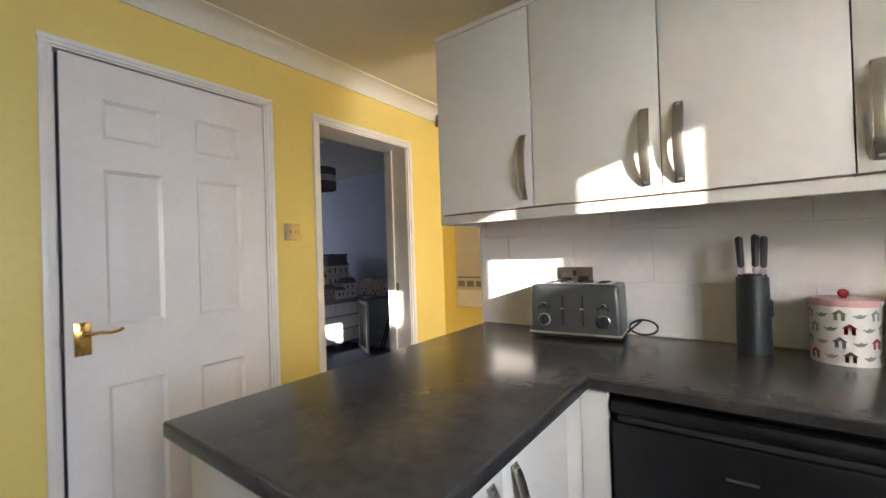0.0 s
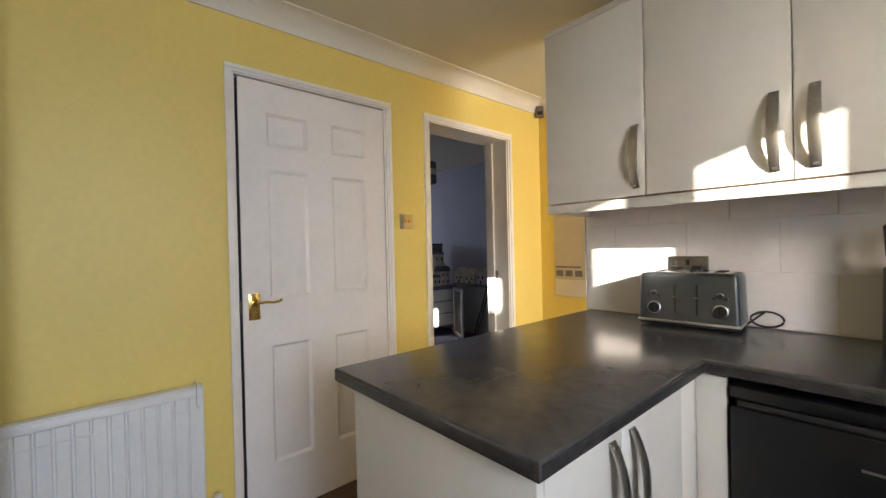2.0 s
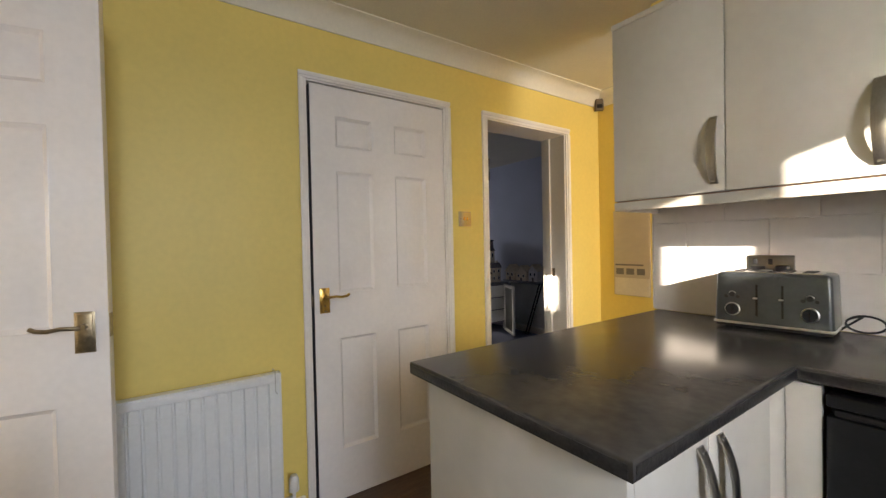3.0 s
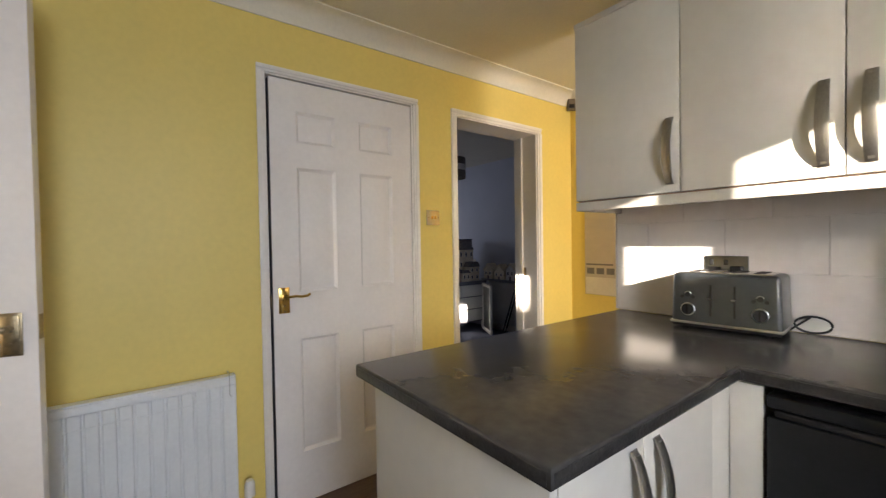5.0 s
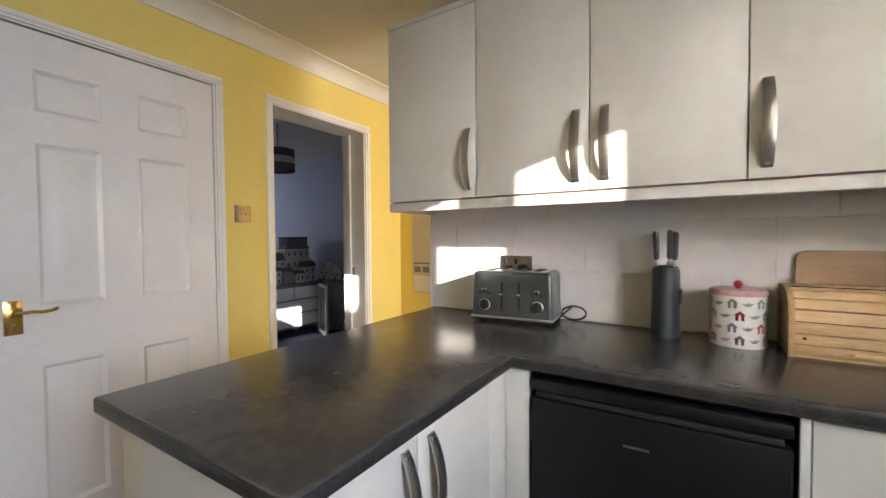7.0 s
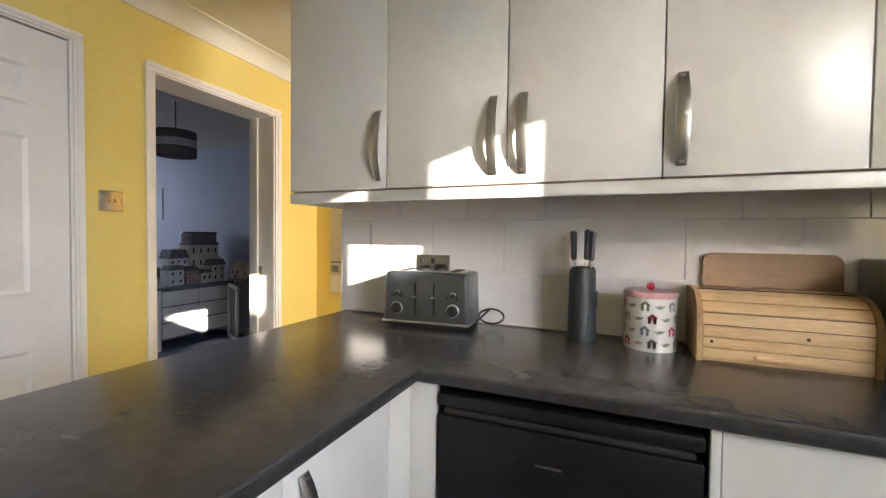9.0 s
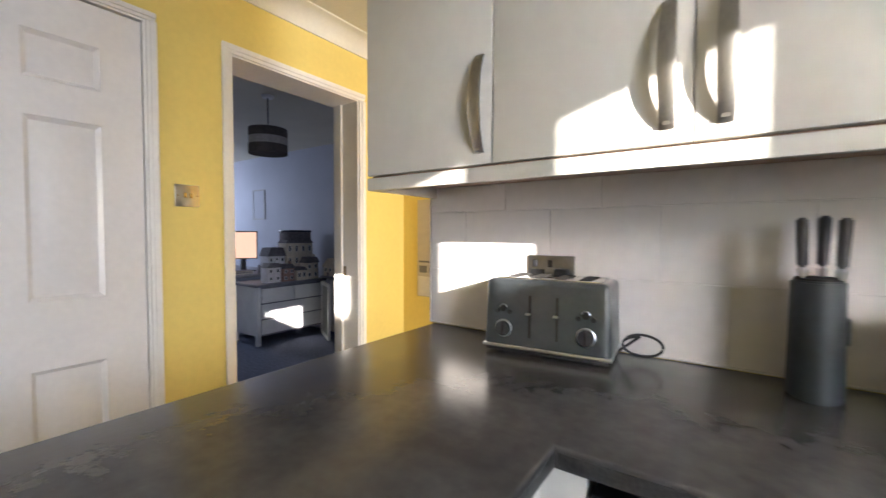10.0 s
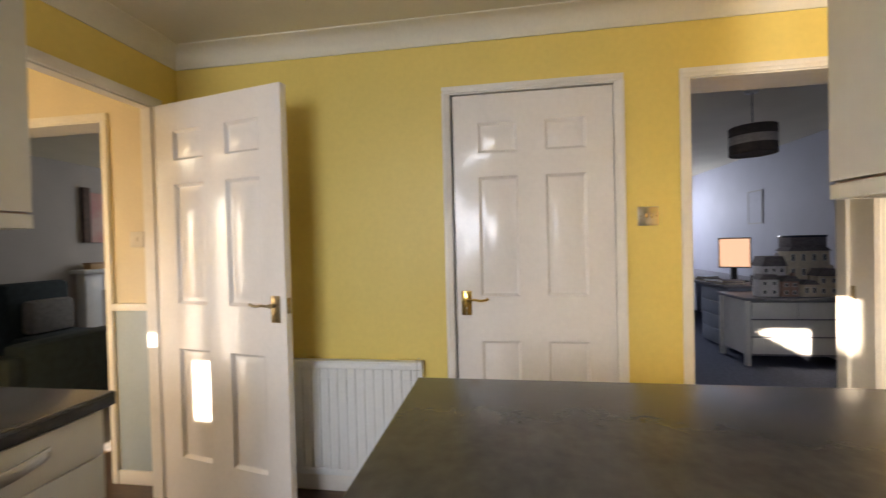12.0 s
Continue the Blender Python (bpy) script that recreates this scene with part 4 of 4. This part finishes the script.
cal = thing("wall_calendar", "paper wall calendar with faded picture", "calendar", (-1.61, NY, 0.83))
part("sheet", box(B(), -1.747, -1.470, NY - 0.006, NY - 0.001, 0.83, 1.455), PHOTO, cal)
part("date_sheet", box(B(), -1.740, -1.477, NY - 0.0085, NY - 0.0065, 0.835, 0.96), PAPER, cal)
for k in range(3):
    part("print_bar", box(B(), -1.728 + 0.08 * k, -1.668 + 0.08 * k, NY - 0.0095, NY - 0.0086, 0.985, 1.03), INK, cal)
part("print_line", box(B(), -1.735, -1.52, NY - 0.0075, NY - 0.0061, 1.05, 1.062), INK, cal)

# ---- splashback tiles ----
tw, th, tg = 0.297, 0.197, 0.003
back = structure("splashback", box(B(), -0.984, E_X - 0.004, TY - 0.006, TY - 0.0005, WZ + 0.001, 1.40), GROUT, "pale grout behind the splashback tiles", "splashback")
tile_meshes = {}
for r in range(3):
    z0 = WZ + 0.003 + r * (th + tg)
    z1 = min(z0 + th, 1.398)
    x = -0.981 - (0.15 if r % 2 else 0.0)
    while x < E_X - 0.01:
        a, b = max(x, -0.981), min(x + tw, E_X - 0.006)
        if b - a > 0.02:
            key = (round(b - a, 3), round(z1 - z0, 3))
            if key not in tile_meshes:
                bm = box(B(), 0, b - a, -0.006, 0, 0, z1 - z0, 0.0012)
                me = bpy.data.meshes.new("tile")
                bm.to_mesh(me)
                bm.free()
                me.materials.append(TILE)
                tile_meshes[key] = me
            t = new("tile", tile_meshes[key])
            t.parent = back
            t.location = (a, TY - 0.0035, z0)
        x += tw + tg
tagged(link("tile_trim", box(B(), -0.9885, -0.9845, TY - 0.011, TY + 0.004, WZ + 0.001, 1.40, 0.001), WHITEENAMEL), "white tile edge trim", "trim", kind="structure")

structure("sealant", box(B(), -0.982, E_X - 0.006, TY - 0.0145, TY - 0.0093, WZ + 0.0004, WZ + 0.0055, 0.0015), GROUT, "white sealant bead behind the worktop", "sealant")

# ---- study furniture ----
CX, CY0, CY1, CH = -4.24, 2.97, 3.88, 0.675
chest = thing("chest_of_drawers", "white chest of drawers with grey top", "chest of drawers", (-4.45, 3.37, 0))
# body coloured grey to give the gaps between the white drawers their shade
part("body", box(B(), CX - 0.50, CX - 0.014, CY0 + 0.03, CY1 - 0.03, 0.10, CH - 0.03), TOPGREY, chest)
part("top", box(B(), CX - 0.52, CX + 0.02, CY0 - 0.01, CY1 + 0.01, CH - 0.0295, CH, 0.004), TOPGREY, chest, "grey top board")
for y in (CY0, CY1 - 0.045):
    for x in (CX - 0.50, CX - 0.04):
        part("leg", box(B(), x, x + 0.045, y, y + 0.045, 0, CH - 0.03, 0.003), CHEST, chest)
for k in range(3):
    z = 0.125 + k * 0.172
    for a, b in (((CY0 + 0.05, 3.42), (3.43, CY1 - 0.05)) if k == 2 else ((CY0 + 0.05, CY1 - 0.05),)):
        dr = part("drawer", box(B(), CX + 0.001, CX + 0.018, a, b, z, z + 0.157, 0.003), CHEST, chest)

for y0, y1 in ((CY0 + 0.022, CY0 + 0.029), (CY1 - 0.029, CY1 - 0.022)):
    part("side_panel", box(B(), CX - 0.455, CX - 0.041, y0, y1, 0.10, CH - 0.031), CHEST, chest)

desk = thing("desk", "blue-grey drawer desk along the far wall", "desk", (-5.2, 3.35, 0))
part("top", box(B(), -7.6, -4.79, 3.05, 3.94, 0.70, 0.73, 0.004), TOPGREY, desk)
part("drawer_block", box(B(), -5.4, -4.81, 3.10, 3.92, 0.02, 0.699), DUSK, desk)
for k in range(4):
    part("drawer", box(B(), -5.38, -4.83, 3.081, 3.099, 0.05 + k * 0.16, 0.20 + k * 0.16, 0.003), DUSK, desk)
part("end_panel", box(B(), -7.58, -7.55, 3.08, 3.92, 0, 0.699), DUSK, desk)
mon = thing("monitor", "monitor with glowing orange screen on the desk", "monitor", (-5.32, 3.43, 0.73))
part("screen", place(box(B(), -0.004, 0.004, -0.15, 0.15, 0.12, 0.46), Matrix.Translation((-5.30, 3.42, 0.79)) @ pose(0, 0, 0, 0, 0, -26)), SCREEN, mon)
part("casing", place(box(B(), -0.035, -0.005, -0.165, 0.165, 0.105, 0.475, 0.004), Matrix.Translation((-5.30, 3.42, 0.79)) @ pose(0, 0, 0, 0, 0, -26)), RUBBER, mon)
part("stand", box(B(), -5.36, -5.32, 3.40, 3.46, 0.731, 0.93), RUBBER, mon)
part("base", box(B(), -5.42, -5.24, 3.31, 3.55, 0.7305, 0.742, 0.003), RUBBER, mon)


def doll_house(x, y, z, w, d, h, rh, body, label, windows=3, storeys=2):
    """A doll's house whose front faces the doorway."""
    t = thing("doll_house", label, "doll house", (x, y, z), "doll houses")
    part("wall", box(B(), x - d, x, y - w / 2, y + w / 2, z, z + h, 0.002), body, t)
    part("roof", prism(B(), [(-w / 2 - 0.012, 0), (w / 2 + 0.012, 0), (w / 2 - 0.03, rh), (-w / 2 + 0.03, rh)], x - d - 0.01, x + 0.012, lambda a, b, c: (c, y + a, z + h + 0.0005 + b)), ROOF, t)
    for s in range(storeys):
        for k in range(windows):
            wy = y + (k - (windows - 1) / 2) * w / windows
            wz = z + h * (s + 0.30) / storeys
            wp = part("window", box(B(), x + 0.0005, x + 0.004, wy - 0.016, wy + 0.016, wz, wz + h * 0.5 / storeys), CHEST, t)
            part("pane", box(B(), x + 0.0042, x + 0.0055, wy - 0.011, wy + 0.011, wz + 0.005, wz + h * 0.5 / storeys - 0.005), PANE, wp)
    part("chimney", box(B(), x - d / 2 - 0.015, x - d / 2 + 0.015, y + w * 0.25, y + w * 0.25 + 0.03, z + h + rh * 0.3, z + h + rh + 0.03), body, t)
    return t


doll_house(-4.30, 3.22, CH, 0.17, 0.12, 0.17, 0.05, HOUSEB, "white doll's house with arched windows", 2)
doll_house(-4.29, 3.40, CH, 0.15, 0.11, 0.15, 0.05, HOUSEC, "brick-coloured doll's house with dark roof", 2)
doll_house(-4.27, 3.56, CH, 0.13, 0.11, 0.12, 0.04, HOUSEA, "small cream doll's house", 2, 1)
doll_house(-4.29, 3.73, CH, 0.18, 0.12, 0.20, 0.07, HOUSEA, "cream doll's house with shallow roof", 2)
doll_house(-4.47, 3.36, CH, 0.22, 0.16, 0.29, 0.10, HOUSEB, "tall white doll's house with dark roof", 3, 3)
doll_house(-4.47, 3.68, CH, 0.38, 0.16, 0.44, 0.04, HOUSEA, "wide cream doll's house with flat dark roof", 4, 3)
dark = thing("storage_box", "dark grey storage box on a doll's house roof", "box", (-4.55, 3.68, CH + 0.4805))
part("body", box(B(), -4.66, -4.46, 3.52, 3.84, CH + 0.481, CH + 0.58, 0.006), ROOF, dark)
part("lid", box(B(), -4.665, -4.455, 3.515, 3.845, CH + 0.5803, CH + 0.60, 0.004), PANE, dark)

# shelf beside the chest, with gabled houses on it
SZ = 0.715
shelf = thing("wall_shelf", "narrow grey shelf with doll's houses", "shelf", (-3.8, 3.945, SZ - 0.02))
part("board", box(B(), -4.20, -3.35, 3.775, 3.947, SZ - 0.02, SZ, 0.003), TOPGREY, shelf)
for x in (-4.1, -3.45):
    part("bracket", box(B(), x, x + 0.02, 3.80, 3.947, SZ - 0.05, SZ - 0.0205), CHEST, shelf)


def gabled_house(x, w, h, gable, body, label):
    """A doll's house on the shelf, its gable towards the room."""
    t = thing("doll_house", label, "doll house", (x, 3.86, SZ), "doll houses")
    part("wall", prism(B(), [(-w / 2, 0), (w / 2, 0), (w / 2, h), (0, h + gable), (-w / 2, h)], 3.80, 3.93, lambda a, b, c: (x + a, c, SZ + b)), body, t)
    for sx in (-1, 1):
        part("roof", prism(B(), [(0, h + gable + 0.002), (sx * (w / 2 + 0.012), h - 0.008), (sx * (w / 2 + 0.012), h + 0.006), (0, h + gable + 0.016)], 3.79, 3.935, lambda a, b, c: (x + a, c, SZ + b)), HOUSEA, t)
    for sx in (-0.24, 0.24):
        wp = part("window", box(B(), x + sx * w - 0.016, x + sx * w + 0.016, 3.796, 3.7995, SZ + h * 0.45, SZ + h * 0.85), CHEST, t)
        part("pane", box(B(), x + sx * w - 0.011, x + sx * w + 0.011, 3.794, 3.7958, SZ + h * 0.5, SZ + h * 0.8), PANE, wp)
    part("door", box(B(), x - 0.014, x + 0.014, 3.795, 3.7995, SZ + 0.001, SZ + h * 0.38), ROOF, t)
    return t


gabled_house(-4.08, 0.17, 0.12, 0.08, HOUSEA, "cream gabled doll's house on the shelf")
gabled_house(-3.87, 0.19, 0.10, 0.09, HOUSEA, "wide cream gabled doll's house")
gabled_house(-3.66, 0.15, 0.14, 0.07, HOUSEB, "pale gabled doll's house beside the door")

# books lying about on the desk, and a dark pen pot
def flat_book(x, y, z, w, d, rz, cover, label):
    m = pose(x, y, z, 0, 0, rz)
    t = thing("book", label, "book", (x, y, z), "books on the desk")
    for lo, hi in ((0.0, 0.003), (0.0215, 0.0245)):
        part("cover", place(box(B(), -w / 2, w / 2, -d / 2, d / 2, lo, hi), m), cover, t)
    part("spine", place(box(B(), -w / 2, -w / 2 + 0.003, -d / 2, d / 2, 0.0031, 0.0214), m), cover, t)
    part("pages", place(box(B(), -w / 2 + 0.0031, w / 2 - 0.004, -d / 2 + 0.004, d / 2 - 0.004, 0.0031, 0.0214), m), PAPER, t, "white page block")
    return t


flat_book(-4.98, 3.20, 0.7302, 0.17, 0.24, 12, INK, "dark flat book lying on the desk")
flat_book(-4.97, 3.21, 0.755, 0.16, 0.22, -9, ROOF, "dark book lying on another book")
flat_book(-5.24, 3.19, 0.7302, 0.18, 0.25, -22, DUSK, "blue-grey flat book lying on the desk")
flat_book(-5.52, 3.22, 0.7302, 0.17, 0.24, 8, INK, "dark flat book near the desk's far end")
flat_book(-5.52, 3.215, 0.755, 0.15, 0.21, 30, DUSK, "blue-grey book askew on another book")
pot = thing("pen_pot", "dark round pen pot on the desk", "pot", (-4.87, 3.42, 0.73))
part("cup", cyl(B(), 0.050, 0.054, 0.11, (-4.87, 3.42, 0.7302), "z", 24), ROOF, pot)
part("pen", cyl(B(), 0.005, 0.005, 0.09, (-4.86, 3.43, 0.8405), "z", 8), DUSK, pot)

shade = thing("pendant_lamp", "dark drum pendant shade with silver band", "lamp", (-3.2, 2.48, 1.89))
LC = (-3.2, 2.48)
part("shade", cyl(B(), 0.150, 0.150, 0.072, (*LC, 1.885), "z", 40, False), FABRIC, shade)
part("band", cyl(B(), 0.1505, 0.1505, 0.060, (*LC, 1.9575), "z", 40, False), BAND, shade, "silver fabric band")
part("upper_shade", cyl(B(), 0.150, 0.150, 0.070, (*LC, 2.018), "z", 40, False), FABRIC, shade)
part("diffuser", cyl(B(), 0.147, 0.147, 0.004, (*LC, 1.89), "z", 40), FABRIC, shade)
part("flex", cyl(B(), 0.004, 0.004, 0.27, (*LC, 2.088), "z", 8), RUBBER, shade)
part("ceiling_rose", cyl(B(), 0.04, 0.05, 0.02, (*LC, CZ - 0.0205), "z", 20), CHEST, shade)
part("spider", tube(B(), [(LC[0] - 0.148, LC[1], 2.085), (LC[0] + 0.148, LC[1], 2.085)], 0.002, 6), RUBBER, shade)

# white panel and skirting under the shelf
structure("wall_panel", box(B(), -4.20, -3.30, 3.925, 3.948, 0.082, SZ - 0.055, 0.003), CHEST, "white painted panel under the shelf", "wall panel")
structure("baseboard", box(B(), -4.20, -2.1, 3.915, 3.949, 0.0, 0.08, 0.004), TRIM, "white skirting board in the study", "skirting")

# framed mirror standing by the chest, black poles against the wall
mir = thing("standing_mirror", "white framed mirror standing beside the chest", "mirror", (-4.0, 3.68, 0))
LM = Matrix.Translation((-3.99, 3.685, 0.003)) @ pose(0, 0, 0, 0, 0, 62)
for a, b, lo, hi in ((-0.215, -0.175, 0, 0.65), (0.175, 0.215, 0, 0.65), (-0.174, 0.174, 0, 0.04), (-0.174, 0.174, 0.61, 0.65)):
    part("frame_bar", place(box(B(), -0.014, 0.014, a, b, lo, hi, 0.003), LM), CHEST, mir)
part("glass", place(box(B(), -0.004, 0.004, -0.1738, 0.1738, 0.041, 0.609), LM), SOCKET, mir)
poles = thing("folded_stand", "black folded metal stand leaning on the wall", "stand", (-3.8, 3.85, 0))
for dx in (0.0, 0.045):
    part("pole", tube(B(), [(-3.81 + dx, 3.80, 0.0), (-3.64 + dx, 3.905, 0.69)], 0.009, 10), RUBBER, poles)
part("cross_bar", tube(B(), [(-3.725, 3.853, 0.345), (-3.68, 3.853, 0.345)], 0.006, 8), RUBBER, poles)

pic = thing("framed_print", "pale framed print on the study wall", "picture", (-5.8, 3.95, 1.44))
part("print", box(B(), -5.955, -5.675, 3.943, 3.949, 1.455, 1.865), LILAC, pic)
for x0, x1, z0, z1 in ((-5.97, -5.956, 1.44, 1.88), (-5.674, -5.66, 1.44, 1.88), (-5.9555, -5.6745, 1.44, 1.454), (-5.9555, -5.6745, 1.866, 1.88)):
    part("frame_bar", box(B(), x0, x1, 3.938, 3.949, z0, z1), GREYWALL, pic)

# ---- lounge furniture ----
sofa = thing("sofa", "dark teal fabric sofa seen through the hall", "sofa", (-2.7, -2.9, 0))
part("back", box(B(), -3.6, -2.12, -2.75, -2.55, 0.12, 0.66, 0.04), SOFA, sofa)
part("seat", box(B(), -3.6, -2.12, -3.40, -2.752, 0.12, 0.44, 0.04), SOFA, sofa)
for x in (-3.78, -2.119):
    part("arm", box(B(), x, x + 0.10, -3.40, -2.55, 0.12, 0.60, 0.03), SOFA, sofa)
for x in (-3.7, -2.15):
    for y in (-3.3, -2.65):
        part("foot", cyl(B(), 0.02, 0.025, 0.121, (x, y, 0), "z", 12), RUBBER, sofa)
fire = thing("fireplace", "white fireplace surround with mantel shelf", "fireplace", (-4.4, -4.45, 0))
part("leg", box(B(), -4.25, -4.05, -4.499, -4.36, 0, 1.02, 0.006), MANTEL, fire)
part("leg", box(B(), -5.15, -4.95, -4.499, -4.36, 0, 1.02, 0.006), MANTEL, fire)
part("frieze", box(B(), -4.948, -4.252, -4.499, -4.37, 0.80, 1.02, 0.004), MANTEL, fire)
part("mantel_shelf", box(B(), -5.22, -3.98, -4.499, -4.28, 1.0205, 1.07, 0.008), MANTEL, fire)
part("hearth_panel", box(B(), -4.948, -4.252, -4.498, -4.42, 0, 0.799), GREYWALL, fire)
clock = thing("mantel_clock", "round white clock with dark face on the mantel", "clock", (-4.75, -4.38, 1.07))
ring = B()
tube(ring, [(-4.75 + 0.085 * math.cos(a), -4.38, 1.172 + 0.085 * math.sin(a)) for a in [k * math.tau / 32 for k in range(32)]], 0.017, 10, True)
part("rim", ring, CHEST, clock)
part("face", cyl(B(), 0.084, 0.084, 0.012, (-4.75, -4.386, 1.172), "y", 32), PANE, clock, "dark clock face")
mbox = thing("mantel_box", "small brown wooden box on the mantel", "box", (-4.2, -4.38, 1.07))
part("body", box(B(), -4.28, -4.10, -4.44, -4.34, 1.0702, 1.13, 0.004), PINEEND, mbox)
part("lid", box(B(), -4.284, -4.096, -4.444, -4.336, 1.1303, 1.15, 0.004), BOARD, mbox)
art = thing("canvas_picture", "pink canvas picture with dark edge", "picture", (-4.4, -4.5, 1.4))
part("canvas", box(B(), -4.60, -4.23, -4.497, -4.455, 1.40, 2.02, 0.002), PINKART, art)
part("dark_edge", box(B(), -4.228, -4.14, -4.497, -4.455, 1.40, 2.08, 0.002), CANVAS, art)
lamp = thing("armchair", "dark armchair in the lounge", "armchair", (-3.3, -4.0, 0))
part("seat", box(B(), -3.75, -3.15, -4.2, -3.65, 0.12, 0.45, 0.05), SOFA, lamp)
part("back", box(B(), -3.75, -3.15, -4.40, -4.202, 0.12, 0.98, 0.05), SOFA, lamp)
part("cushion", box(B(), -3.68, -3.25, -4.199, -4.05, 0.452, 0.80, 0.05), CUSHION, lamp, "grey cushion")
for x in (-3.7, -3.2):
    for y in (-4.3, -3.75):
        part("foot", cyl(B(), 0.02, 0.025, 0.121, (x, y, 0), "z", 12), RUBBER, lamp)
hs = thing("light_switch", "plain pale hall light switch", "light switch", (HX, -1.33, 1.30))
part("plate", box(B(), HX + 0.0005, HX + 0.009, -1.375, -1.29, 1.30, 1.385, 0.003), PAPER, hs)
part("rocker", box(B(), HX + 0.009, HX + 0.013, -1.34, -1.325, 1.33, 1.355, 0.001), PAPER, hs)

# ---- floor boards in front of the doors ----
fl = bpy.data.objects["floor"]
plank_meshes = []
for ln in (1.15, 0.86):
    bm = box(B(), 0, 0.1245, 0, ln - 0.0015, 0, 0.004, 0.0008)
    me = bpy.data.meshes.new("plank")
    bm.to_mesh(me)
    bm.free()
    me.materials.append(FLOORW)
    plank_meshes.append((ln, me))
for i in range(8):
    y = -1.12 + (i * 0.37) % 0.8 - 0.6
    k = i
    x = WX + 0.018 + i * 0.126
    while y < 1.6:
        ln, me = plank_meshes[k % 2]
        if y > -1.11 and y + ln < 2.62 and x + 0.1245 < -0.93:
            p = new("plank", me)
            p.parent = fl
            p.location = (x, y, 0.0002)
        y += ln
        k += 1
